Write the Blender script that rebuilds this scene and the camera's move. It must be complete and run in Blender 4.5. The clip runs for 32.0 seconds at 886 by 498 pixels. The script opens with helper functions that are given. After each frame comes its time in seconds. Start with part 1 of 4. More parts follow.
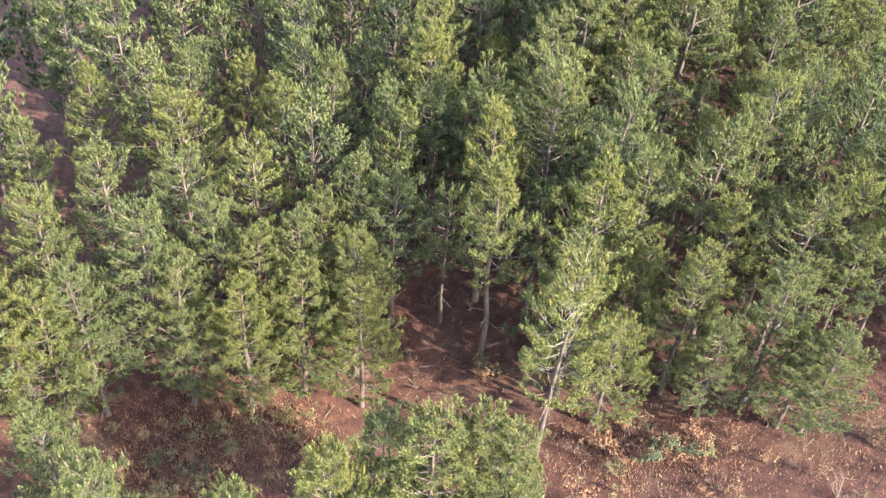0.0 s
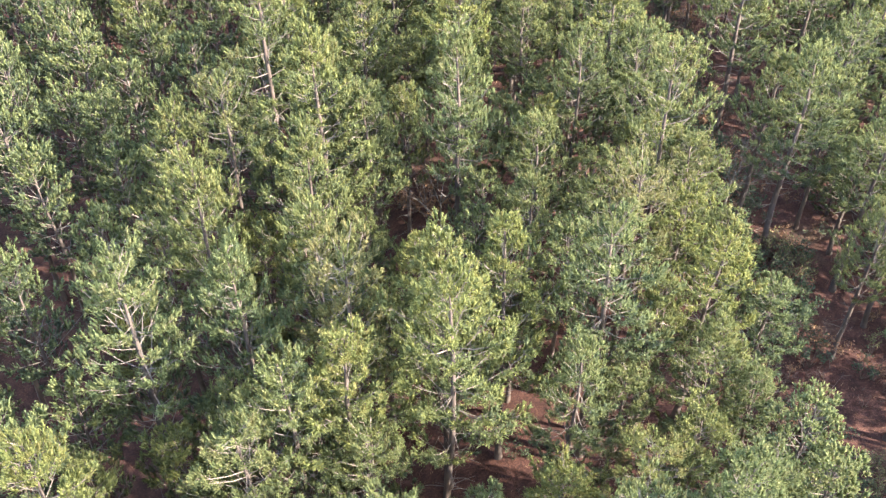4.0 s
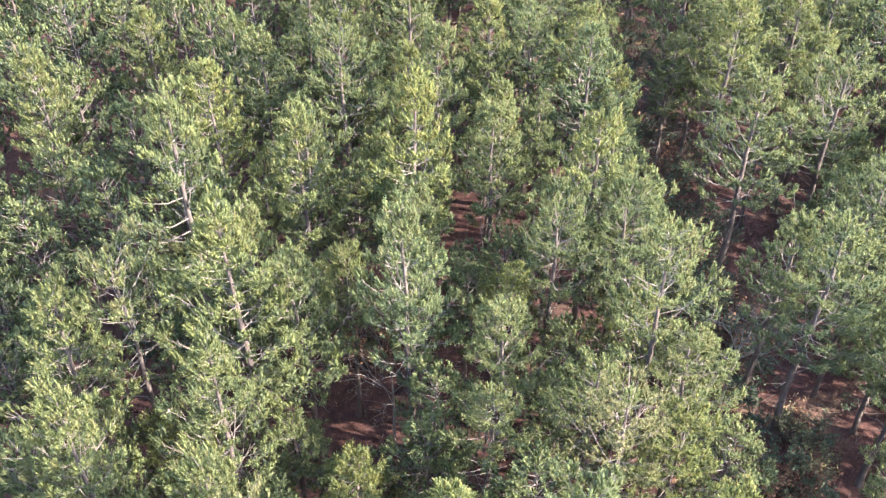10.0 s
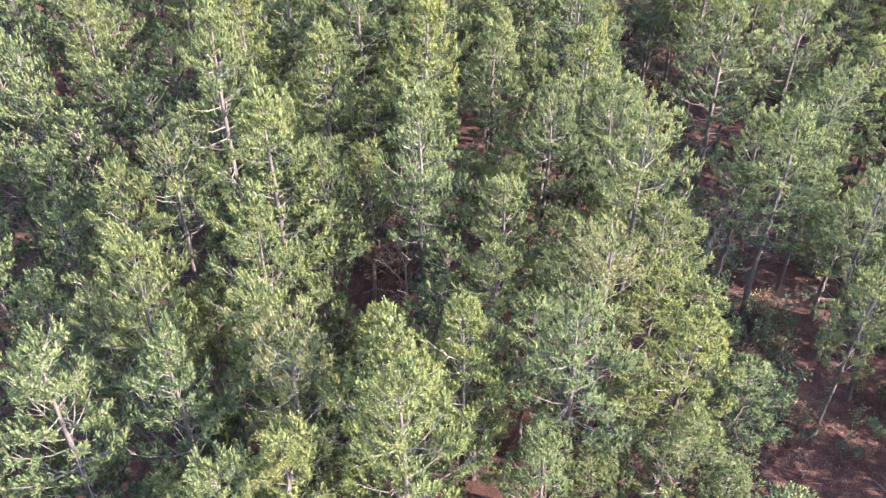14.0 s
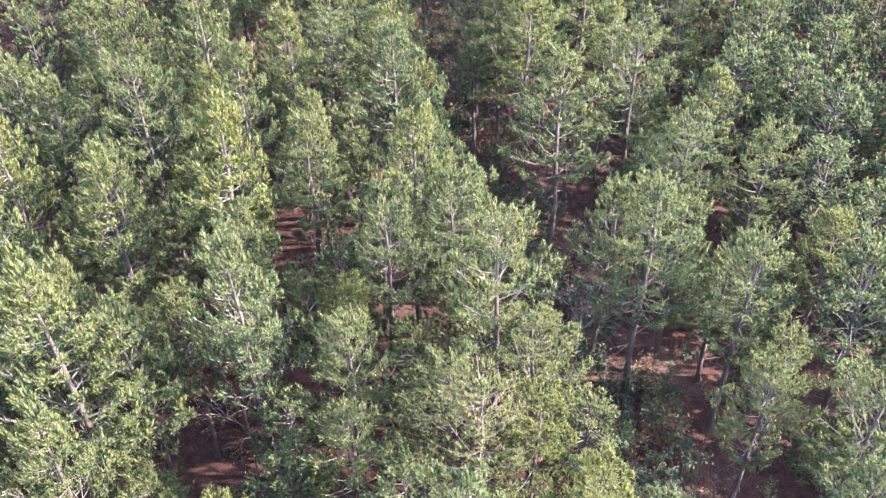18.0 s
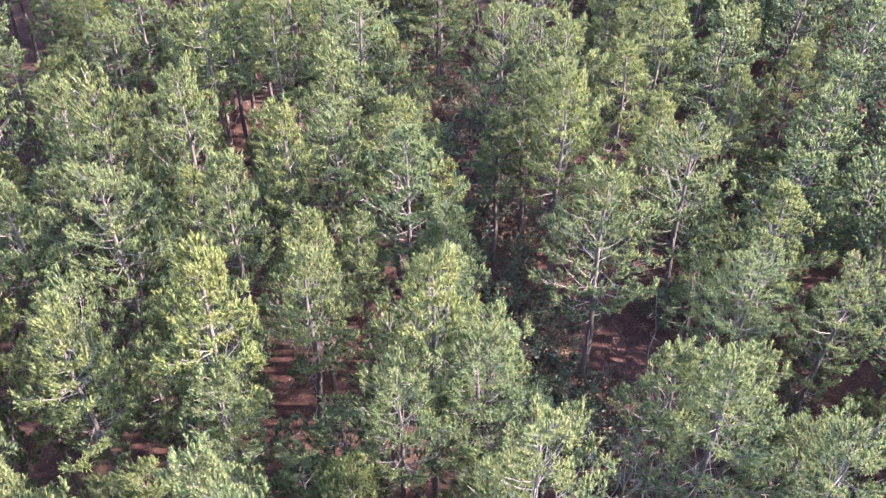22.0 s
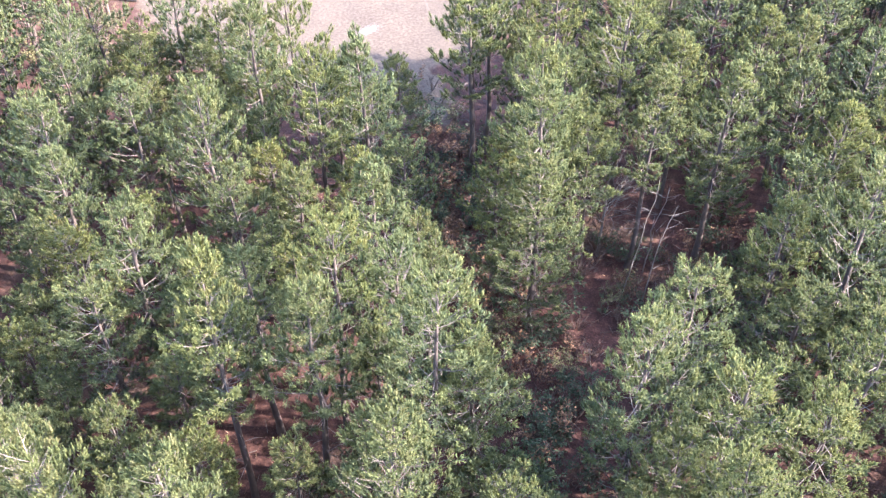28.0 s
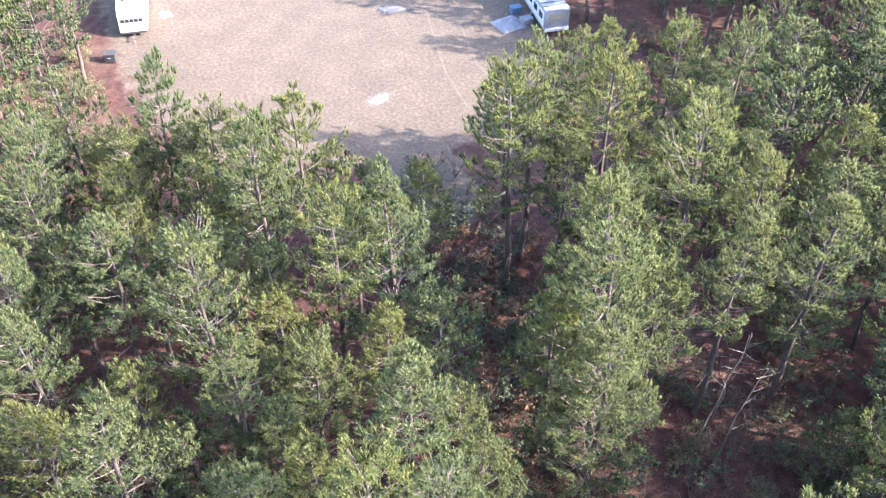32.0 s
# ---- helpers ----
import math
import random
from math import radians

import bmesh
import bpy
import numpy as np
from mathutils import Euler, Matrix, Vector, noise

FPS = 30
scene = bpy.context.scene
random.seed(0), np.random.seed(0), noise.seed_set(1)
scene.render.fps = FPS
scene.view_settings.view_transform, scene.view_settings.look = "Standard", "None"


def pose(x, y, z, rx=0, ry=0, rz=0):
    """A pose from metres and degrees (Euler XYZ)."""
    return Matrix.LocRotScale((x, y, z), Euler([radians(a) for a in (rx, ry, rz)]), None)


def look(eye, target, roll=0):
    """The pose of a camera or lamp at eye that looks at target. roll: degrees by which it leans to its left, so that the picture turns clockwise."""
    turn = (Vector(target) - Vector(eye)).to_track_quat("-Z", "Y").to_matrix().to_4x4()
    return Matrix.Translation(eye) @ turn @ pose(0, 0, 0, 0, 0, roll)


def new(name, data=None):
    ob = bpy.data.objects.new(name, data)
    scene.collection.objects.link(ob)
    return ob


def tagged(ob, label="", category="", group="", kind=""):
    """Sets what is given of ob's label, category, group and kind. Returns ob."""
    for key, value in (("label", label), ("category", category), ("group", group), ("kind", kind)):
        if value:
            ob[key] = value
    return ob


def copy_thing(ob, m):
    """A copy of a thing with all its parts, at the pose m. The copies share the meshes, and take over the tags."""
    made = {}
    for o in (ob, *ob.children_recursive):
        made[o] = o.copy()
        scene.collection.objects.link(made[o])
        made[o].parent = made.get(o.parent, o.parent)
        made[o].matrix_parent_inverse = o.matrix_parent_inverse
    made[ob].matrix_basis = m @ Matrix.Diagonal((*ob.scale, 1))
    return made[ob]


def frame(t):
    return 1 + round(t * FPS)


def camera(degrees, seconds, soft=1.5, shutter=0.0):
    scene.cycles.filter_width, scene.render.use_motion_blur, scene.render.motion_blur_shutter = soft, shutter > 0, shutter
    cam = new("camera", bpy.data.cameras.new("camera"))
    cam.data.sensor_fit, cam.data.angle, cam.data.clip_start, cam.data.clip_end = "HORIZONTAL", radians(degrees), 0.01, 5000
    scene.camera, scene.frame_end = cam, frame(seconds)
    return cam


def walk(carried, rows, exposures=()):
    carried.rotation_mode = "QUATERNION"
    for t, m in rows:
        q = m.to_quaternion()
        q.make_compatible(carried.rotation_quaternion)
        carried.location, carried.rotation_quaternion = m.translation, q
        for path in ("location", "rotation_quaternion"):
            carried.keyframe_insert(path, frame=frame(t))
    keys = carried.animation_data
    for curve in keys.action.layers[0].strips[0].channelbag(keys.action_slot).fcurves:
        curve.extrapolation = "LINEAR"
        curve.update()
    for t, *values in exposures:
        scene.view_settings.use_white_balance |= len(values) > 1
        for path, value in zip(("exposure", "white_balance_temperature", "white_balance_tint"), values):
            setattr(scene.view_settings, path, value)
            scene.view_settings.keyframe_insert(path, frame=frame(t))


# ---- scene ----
cam = camera(49.0, 32.0, 1.35)
# seconds, eye in metres, Euler angles in degrees
ROWS = [
    (0, 0.00, 0.00, 46.38, 46.19, -3.49, 0.58),
    (0.5, 2.47, 4.02, 46.21, 46.65, -2.16, -3.50),
    (1, 4.78, 8.02, 46.26, 46.92, -1.04, -6.02),
    (1.5, 6.65, 12.05, 46.32, 47.13, -0.27, -7.35),
    (2, 8.40, 16.24, 46.49, 47.03, 0.15, -8.23),
    (2.5, 10.02, 20.42, 46.62, 46.86, 0.38, -9.04),
    (3, 11.34, 24.64, 46.60, 46.79, 0.30, -9.56),
    (3.5, 12.46, 28.54, 46.48, 47.12, 0.06, -9.96),
    (4, 13.89, 32.71, 46.61, 47.03, 0.16, -10.08),
    (4.5, 15.38, 36.90, 46.80, 46.85, 0.29, -10.13),
    (6.5, 19.16, 46.76, 47.48, 46.80, 0.48, -10.61),
    (7, 19.54, 47.69, 47.35, 46.90, 0.36, -10.67),
    (7.5, 19.70, 48.27, 47.17, 46.97, 0.22, -10.20),
    (8, 19.83, 48.48, 47.05, 47.04, 0.16, -9.81),
    (8.5, 19.74, 48.34, 46.97, 47.12, 0.05, -9.70),
    (9, 19.54, 47.97, 46.96, 47.15, -0.03, -9.69),
    (9.5, 19.34, 47.36, 46.89, 47.26, -0.04, -9.79),
    (10, 19.02, 46.58, 46.75, 47.41, -0.09, -9.99),
    (10.5, 18.66, 45.66, 46.66, 47.53, -0.11, -10.15),
    (11, 18.40, 44.76, 46.75, 47.41, -0.12, -10.15),
    (11.5, 18.06, 43.78, 46.67, 47.52, -0.12, -10.24),
    (12, 17.79, 42.55, 46.61, 47.62, -0.18, -10.33),
    (12.5, 17.42, 40.57, 46.42, 47.79, -0.24, -10.39),
    (13, 16.94, 38.20, 46.34, 47.86, -0.33, -10.20),
    (13.5, 16.63, 36.83, 46.49, 47.81, -0.40, -9.86),
    (15.5, 15.56, 38.84, 47.66, 48.10, -0.64, -12.90),
    (16, 16.45, 41.41, 47.55, 47.78, -0.64, -13.59),
    (16.5, 19.25, 43.53, 46.48, 47.81, 1.15, -21.84),
    (17, 20.03, 44.72, 46.62, 47.44, 1.88, -26.52),
    (17.5, 20.02, 46.01, 46.64, 47.36, 1.44, -26.16),
    (18, 19.78, 47.05, 46.44, 47.58, 0.59, -23.09),
    (18.5, 19.95, 47.70, 46.38, 47.50, 0.46, -22.64),
    (19, 20.21, 48.53, 46.45, 47.39, 0.39, -22.58),
    (19.5, 20.51, 49.63, 46.50, 47.30, 0.30, -22.60),
    (20, 20.90, 50.94, 46.54, 47.21, 0.23, -22.55),
    (20.5, 21.38, 52.47, 46.59, 47.12, 0.20, -22.56),
    (21, 21.95, 54.23, 46.58, 47.04, 0.16, -22.57),
    (21.5, 22.58, 56.20, 46.56, 47.01, 0.09, -22.63),
    (22, 23.34, 58.38, 46.60, 46.94, 0.04, -22.62),
    (22.5, 24.19, 60.74, 46.56, 46.94, 0.01, -22.59),
    (23, 24.97, 63.11, 46.59, 46.91, -0.04, -22.63),
    (23.5, 25.88, 65.58, 46.71, 46.83, -0.09, -22.62),
    (24, 26.58, 68.00, 46.70, 46.84, -0.18, -22.70),
    (24.5, 27.47, 70.20, 46.72, 46.86, -0.10, -22.60),
    (25, 28.15, 72.49, 46.52, 47.00, -0.23, -20.13),
    (25.5, 28.70, 74.53, 46.34, 47.19, -0.23, -19.60),
    (26, 29.19, 76.59, 46.36, 47.14, -0.20, -19.61),
    (26.5, 29.64, 78.56, 46.28, 47.21, -0.12, -19.09),
    (28.5, 30.83, 85.93, 46.20, 47.28, 0.15, -19.20),
    (29, 31.12, 87.85, 46.19, 47.14, 0.09, -19.25),
    (29.5, 31.33, 89.73, 46.22, 46.99, 0.00, -19.36),
    (30, 31.58, 91.51, 46.23, 46.87, -0.06, -19.48),
    (30.5, 31.84, 93.27, 46.22, 46.73, -0.13, -19.59),
    (31, 32.08, 94.97, 46.09, 46.61, -0.17, -19.73),
    (31.5, 32.29, 96.62, 46.00, 46.47, -0.19, -19.82),
    (32, 32.39, 97.96, 46.29, 46.28, -0.27, -19.85),
]
EXPOSURES = ((0.0, 2.73, 6800, 14), (3.0, 2.89, 6700, 15), (8.0, 2.99, 6250, 20), (13.0, 3.01, 6100, 20), (20.0, 3.07, 5900, 26), (29.0, 2.99, 5900, 25), (32.0, 2.83, 5950, 21))
SKY_STRENGTH, SUN_ENERGY = 0.15, 3.3
NEAR_FILL = 100     # further pines of their own among the placed ones
walk(cam, [(t, pose(x, y, z, rx, ry, rz)) for t, x, y, z, rx, ry, rz in ROWS], EXPOSURES)

# ---- sky and sun ----
SUN_AWAY = Vector((0.85, -0.527))        # level direction towards the sun
SUN_ELEVATION = radians(30)
world = bpy.data.worlds.new("sky")
scene.world = world
world.use_nodes = True
sky = world.node_tree.nodes.new("ShaderNodeTexSky")
sky.sky_type = "NISHITA"
sky.sun_disc = False
sky.sun_elevation = SUN_ELEVATION
sky.sun_rotation = math.atan2(SUN_AWAY.x, SUN_AWAY.y)
sky.air_density, sky.dust_density = 1.0, 1.6
background = world.node_tree.nodes["Background"]
background.inputs["Strength"].default_value = SKY_STRENGTH
world.node_tree.links.new(sky.outputs["Color"], background.inputs["Color"])
sun_data = bpy.data.lights.new("sun", "SUN")
sun_data.energy, sun_data.angle, sun_data.color = SUN_ENERGY, radians(0.6), (1.0, 0.91, 0.77)
sun = new("sun", sun_data)
away = Vector((SUN_AWAY.x * math.cos(SUN_ELEVATION), SUN_AWAY.y * math.cos(SUN_ELEVATION), math.sin(SUN_ELEVATION)))
sun.matrix_world = look(away * 200, (0, 0, 0))


# ---- materials ----
def material(name, roughness=0.8, metallic=0.0):
    m = bpy.data.materials.new(name)
    m.use_nodes = True
    tree = m.node_tree
    shader = tree.nodes["Principled BSDF"]
    shader.inputs["Roughness"].default_value = roughness
    shader.inputs["Metallic"].default_value = metallic
    return m, tree, shader


def node(tree, kind, **values):
    n = tree.nodes.new(kind)
    for key, value in values.items():
        n.inputs[key].default_value = value
    return n


def ramp(tree, source, stops):
    n = tree.nodes.new("ShaderNodeValToRGB")
    while len(n.color_ramp.elements) < len(stops):
        n.color_ramp.elements.new(0.5)
    for e, (place, colour) in zip(n.color_ramp.elements, stops):
        e.position, e.color = place, (*colour, 1)
    tree.links.new(source, n.inputs["Fac"])
    return n.outputs["Color"]


def blend(tree, a, b, factor, how="MIX"):
    n = tree.nodes.new("ShaderNodeMix")
    n.data_type, n.blend_type = "RGBA", how
    for socket, value in ((n.inputs[6], a), (n.inputs[7], b), (n.inputs[0], factor)):
        if isinstance(value, (int, float)):
            socket.default_value = value
        elif isinstance(value, tuple):
            socket.default_value = (*value, 1)
        else:
            tree.links.new(value, socket)
    return n.outputs[2]


def grain(tree, scale, detail=4.0, kind="Object", stretch=(1, 1, 1), roughness=0.6):
    where = tree.nodes.new("ShaderNodeTexCoord")
    spread = tree.nodes.new("ShaderNodeMapping")
    spread.inputs["Scale"].default_value = stretch
    tree.links.new(where.outputs[kind], spread.inputs["Vector"])
    n = node(tree, "ShaderNodeTexNoise", Scale=scale, Detail=detail, Roughness=roughness)
    tree.links.new(spread.outputs[0], n.inputs["Vector"])
    return n.outputs["Fac"]


def relief(tree, shader, height, strength=0.4, distance=0.05):
    n = node(tree, "ShaderNodeBump", Strength=strength, Distance=distance)
    tree.links.new(height, n.inputs["Height"])
    tree.links.new(n.outputs[0], shader.inputs["Normal"])


def plain(name, colour, other=None, scale=3.0, roughness=0.7, metallic=0.0, bump=0.2, stretch=(1, 1, 1)):
    """A surface of two near colours in grain and stain, with a fine relief."""
    m, tree, shader = material(name, roughness, metallic)
    other = other or tuple(c * 0.7 for c in colour)
    fine, broad = grain(tree, scale * 6, 5, stretch=stretch), grain(tree, scale, 3, stretch=stretch)
    first = ramp(tree, broad, ((0.35, colour), (0.7, other)))
    second = ramp(tree, fine, ((0.3, (0.75, 0.75, 0.75)), (0.7, (1.1, 1.1, 1.1))))
    tree.links.new(blend(tree, first, second, 1.0, "MULTIPLY"), shader.inputs["Base Color"])
    relief(tree, shader, fine, bump, 0.02)
    return m


def needle_material(name, young, old, dry):
    """Pine needles: each tuft carries its age and its painted crown shading in one attribute, each tree has its own
    tone.
    """
    m, tree, shader = material(name, 0.62)
    age_light = tree.nodes.new("ShaderNodeAttribute")
    age_light.attribute_name = "age_light"
    single = tree.nodes.new("ShaderNodeNewGeometry")
    whole = tree.nodes.new("ShaderNodeObjectInfo")
    tone = ramp(tree, age_light.outputs["Fac"], ((0.0, old), (0.55, young), (1.0, dry)))
    each = ramp(tree, single.outputs["Random Per Island"], ((0.0, (0.84, 0.86, 0.86)), (1.0, (1.15, 1.13, 1.12))))
    tone = blend(tree, tone, each, 1.0, "MULTIPLY")
    body = ramp(tree, whole.outputs["Random"], ((0.0, (0.9, 0.96, 1.0)), (0.5, (1.0, 1.0, 0.97)), (1.0, (1.12, 1.08, 0.88))))
    tone = blend(tree, tone, body, 1.0, "MULTIPLY")
    needle = grain(tree, 16.0, 3, stretch=(1, 1, 0.45), roughness=0.7)
    streak = ramp(tree, needle, ((0.34, (0.72, 0.73, 0.75)), (0.62, (1.15, 1.14, 1.12))))
    tone = blend(tree, tone, streak, 1.0, "MULTIPLY")
    tree.links.new(tone, shader.inputs["Base Color"])
    shader.inputs["Specular IOR Level"].default_value = 0.1
    relief(tree, shader, needle, 0.5, 0.05)
    glow = tree.nodes.new("ShaderNodeBsdfTranslucent")
    tree.links.new(tone, glow.inputs["Color"])
    both = node(tree, "ShaderNodeMixShader", Fac=0.5)
    tree.links.new(shader.outputs[0], both.inputs[1])
    tree.links.new(glow.outputs[0], both.inputs[2])
    tree.links.new(both.outputs[0], tree.nodes["Material Output"].inputs["Surface"])
    return m


# young doubles as sunlit yellow-green, old as bluish shade, painted into the needles
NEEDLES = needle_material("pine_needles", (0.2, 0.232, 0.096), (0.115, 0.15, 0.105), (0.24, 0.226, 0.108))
BARK = plain("pine_bark", (0.15, 0.118, 0.098), (0.065, 0.05, 0.044), 1.6, 0.9, bump=0.7, stretch=(1, 1, 0.35))
TWIG = plain("grey_twig", (0.25, 0.215, 0.18), (0.13, 0.105, 0.09), 2.0, 0.9, bump=0.3)
DEAD = plain("bleached_wood", (0.28, 0.25, 0.22), (0.15, 0.13, 0.11), 2.0, 0.85, bump=0.3)


def ground_material():
    """Red-brown pine straw over red clay, turning into pale sand and gravel on the yard."""
    m, tree, shader = material("forest_floor", 0.95)
    fine, mid, broad = grain(tree, 9.0, 6), grain(tree, 1.3, 5), grain(tree, 0.16, 4)
    straw = ramp(tree, fine, ((0.25, (0.03, 0.0165, 0.015)), (0.5, (0.09, 0.04, 0.03)), (0.75, (0.17, 0.088, 0.062))))
    stain = ramp(tree, mid, ((0.35, (0.55, 0.5, 0.5)), (0.65, (1.15, 1.1, 1.05))))
    straw = blend(tree, straw, stain, 1.0, "MULTIPLY")
    grass = ramp(tree, fine, ((0.3, (0.075, 0.046, 0.03)), (0.7, (0.19, 0.125, 0.08))))
    straw = blend(tree, straw, grass, ramp(tree, broad, ((0.56, (0, 0, 0)), (0.68, (0.75, 0.75, 0.75)))))
    sand = ramp(tree, grain(tree, 3.6, 7, roughness=0.7), ((0.34, (0.09, 0.069, 0.049)), (0.5, (0.136, 0.107, 0.077)), (0.66, (0.192, 0.156, 0.117))))
    sand = blend(tree, sand, ramp(tree, grain(tree, 0.35, 4), ((0.3, (0.82, 0.8, 0.8)), (0.7, (1.08, 1.05, 1.02)))), 1.0, "MULTIPLY")
    cover = tree.nodes.new("ShaderNodeAttribute")
    cover.attribute_name = "yard"
    edge = node(tree, "ShaderNodeMath")
    edge.operation = "ADD"
    tree.links.new(cover.outputs["Fac"], edge.inputs[0])
    ragged = node(tree, "ShaderNodeMath")
    ragged.operation = "MULTIPLY_ADD"
    tree.links.new(grain(tree, 0.8, 5), ragged.inputs[0])
    ragged.inputs[1].default_value, ragged.inputs[2].default_value = 0.9, -0.45
    tree.links.new(ragged.outputs[0], edge.inputs[1])
    mask = ramp(tree, edge.outputs[0], ((0.42, (0, 0, 0)), (0.58, (1, 1, 1))))
    tree.links.new(blend(tree, straw, sand, mask), shader.inputs["Base Color"])
    relief(tree, shader, fine, 0.6, 0.08)
    return m


GROUND = ground_material()


# ---- mesh helpers ----
def mesh_of(name, verts, faces, mat, age_light=None, smooth=False):
    data = bpy.data.meshes.new(name)
    data.from_pydata(verts, [], faces)
    data.materials.append(mat)
    if age_light is not None:
        layer = data.attributes.new("age_light", "FLOAT", "POINT")
        layer.data.foreach_set("value", np.asarray(age_light, dtype=np.float32))
    if smooth:
        data.polygons.foreach_set("use_smooth", [True] * len(data.polygons))
    data.update()
    return data


def part(name, bm, mat, parent, label=""):
    """One mesh object under a thing or a part; bm is a bmesh or a ready mesh."""
    if isinstance(bm, bmesh.types.BMesh):
        data = bpy.data.meshes.new(name)
        bm.to_mesh(data)
        bm.free()
        data.materials.append(mat)
    else:
        data = bm
    ob = new(name, data)
    ob.parent = parent
    return tagged(ob, label)


def box(bm, low, high, bevel=0.0):
    """A box between two corners, with worn edges."""
    size = [b - a for a, b in zip(low, high)]
    made = bmesh.ops.create_cube(bm, size=1.0, matrix=Matrix.Translation([(a + b) / 2 for a, b in zip(low, high)]) @ Matrix.Diagonal((*size, 1)))
    if bevel:
        edges = list({e for v in made["verts"] for e in v.link_edges})
        bmesh.ops.bevel(bm, geom=edges, offset=bevel, segments=2, affect="EDGES", profile=0.6)
    return bm


def boxed(low, high, bevel=0.0):
    return box(bmesh.new(), low, high, bevel)


def tube(verts, faces, line, radii, sides):
    """Adds a tapered tube along a line to verts and faces."""
    start = len(verts)
    for k, (p, r) in enumerate(zip(line, radii)):
        a, b = line[max(k - 1, 0)], line[min(k + 1, len(line) - 1)]
        way = (b - a).normalized()
        side = way.cross(Vector((0.31, 0.95, 0.07))).normalized()
        up = side.cross(way)
        for j in range(sides):
            q = 2 * math.pi * j / sides
            verts.append(p + (side * math.cos(q) + up * math.sin(q)) * r)
    for k in range(len(line) - 1):
        for j in range(sides):
            n = (j + 1) % sides
            faces.append((start + k * sides + j, start + k * sides + n, start + (k + 1) * sides + n, start + (k + 1) * sides + j))


# ---- clearings: the lane, the yard, the open patch by the start ----
LANE = ((39.0, 50.0), (41.8, 68.0), (44.0, 86.0), (44.9, 101.0), (47.0, 114.0), (48.0, 126.0), (49.2, 140.0), (50.0, 158.0))


def eased(v):
    v = max(0.0, min(1.0, v))
    return v * v * (3 - 2 * v)


def lane_gap(x, y):
    """Metres from the middle of the lane."""
    best = 1e9
    for (ax, ay), (bx, by) in zip(LANE, LANE[1:]):
        s = max(0, min(1, ((x - ax) * (bx - ax) + (y - ay) * (by - ay)) / ((bx - ax) ** 2 + (by - ay) ** 2)))
        best = min(best, math.hypot(x - ax - s * (bx - ax), y - ay - s * (by - ay)))
    return best


def yard_share(x, y):
    """1 in the middle of the sandy yard, 0.5 on its edge, 0 outside."""
    dx, dy = (x - 49.6) / 19.4, (y - 183.0) / 29.0
    d = (abs(dx) ** 2.6 + abs(dy) ** 2.6) ** (1 / 2.6)
    neck = max(0.0, 1 - abs(x - 50.6) / 6.4) * eased((y - 141) / 8) if 141 < y < 164 else 0.0
    return max(0.0, min(1.0, max(0.5 + (1 - d) * 4.0, neck)))


OPENINGS = ((28.2, 34.2, 3.5), (18.6, 33.3, 3.0), (13.0, 35.0, 2.5), (-16.0, 34.6, 2.8), (-12.8, 32.7, 2.6), (-11.4, 38.3, 2.6), (-7.5, 36.3, 2.4),
            (6.0, 42.4, 3.2), (2.6, 43.0, 3.0), (8.7, 42.6, 2.2), (15.8, 40.0, 1.8), (22.2, 43.2, 1.6), (18.8, 47.8, 1.5),
            (13.5, 83.7, 1.8), (13.8, 61.0, 2.2), (20.3, 66.5, 1.8), (6.7, 74.4, 1.8), (3.4, 64.0, 1.8), (32.5, 61.4, 1.5), (32.5, 67.6, 1.5),
            (20.4, 82.3, 2.4), (22.4, 90.6, 1.8), (7.5, 88.0, 1.8), (33.0, 81.0, 1.2), (28.0, 95.2, 1.5), (30.1, 138.4, 1.5), (23.3, 138.3, 1.5))
# wider ones of bare brush beside the lane
BRUSHY = ((46.0, 89.0, 2.6), (53.9, 92.7, 2.6), (69.0, 104.6, 2.5), (56.4, 83.7, 2.6), (45.6, 76.2, 2.6),
          (52.5, 121.0, 4.4), (57.5, 121.8, 4.2), (61.5, 123.0, 3.6), (66.0, 124.8, 3.0), (48.5, 117.0, 4.0), (54.5, 115.5, 3.4), (59.5, 117.5, 2.6),
          (48.0, 107.6, 3.2), (47.5, 103.5, 2.6), (63.9, 101.0, 2.4), (58.0, 127.4, 3.0), (52.5, 142.5, 3.0), (73.5, 163.0, 4.0), (72.0, 157.0, 3.0))


def grass_patch(x, y):
    """The small openings of bare straw, dry grass and brush, each with a free strip to its south."""
    return any(math.hypot(x - a, y - max(b - 6, min(b, y))) < r for a, b, r in OPENINGS) or any(math.hypot(x - a, y - b) < r for a, b, r in BRUSHY)


def ground_z(x, y):
    """The floor falls gently away to the west of the lane, and is level round the yard."""
    if abs(x) > 300 or abs(y) > 350:
        return 0.0
    ys = [p[1] for p in LANE]
    middle = float(np.interp(y, ys, [p[0] for p in LANE]))
    bumps = 0.28 * (noise.noise((x * 0.11, y * 0.11, 0.3)) + 0.5 * noise.noise((x * 0.31, y * 0.31, 4.0)))
    far = eased((300 - abs(x)) / 150)
    return -6.0 * eased((middle - x) / 44) * eased((150 - y) / 45) * far + bumps * (1 - yard_share(x, y))


# ---- pines ----
PINE = 14.0     # height of the pattern trees


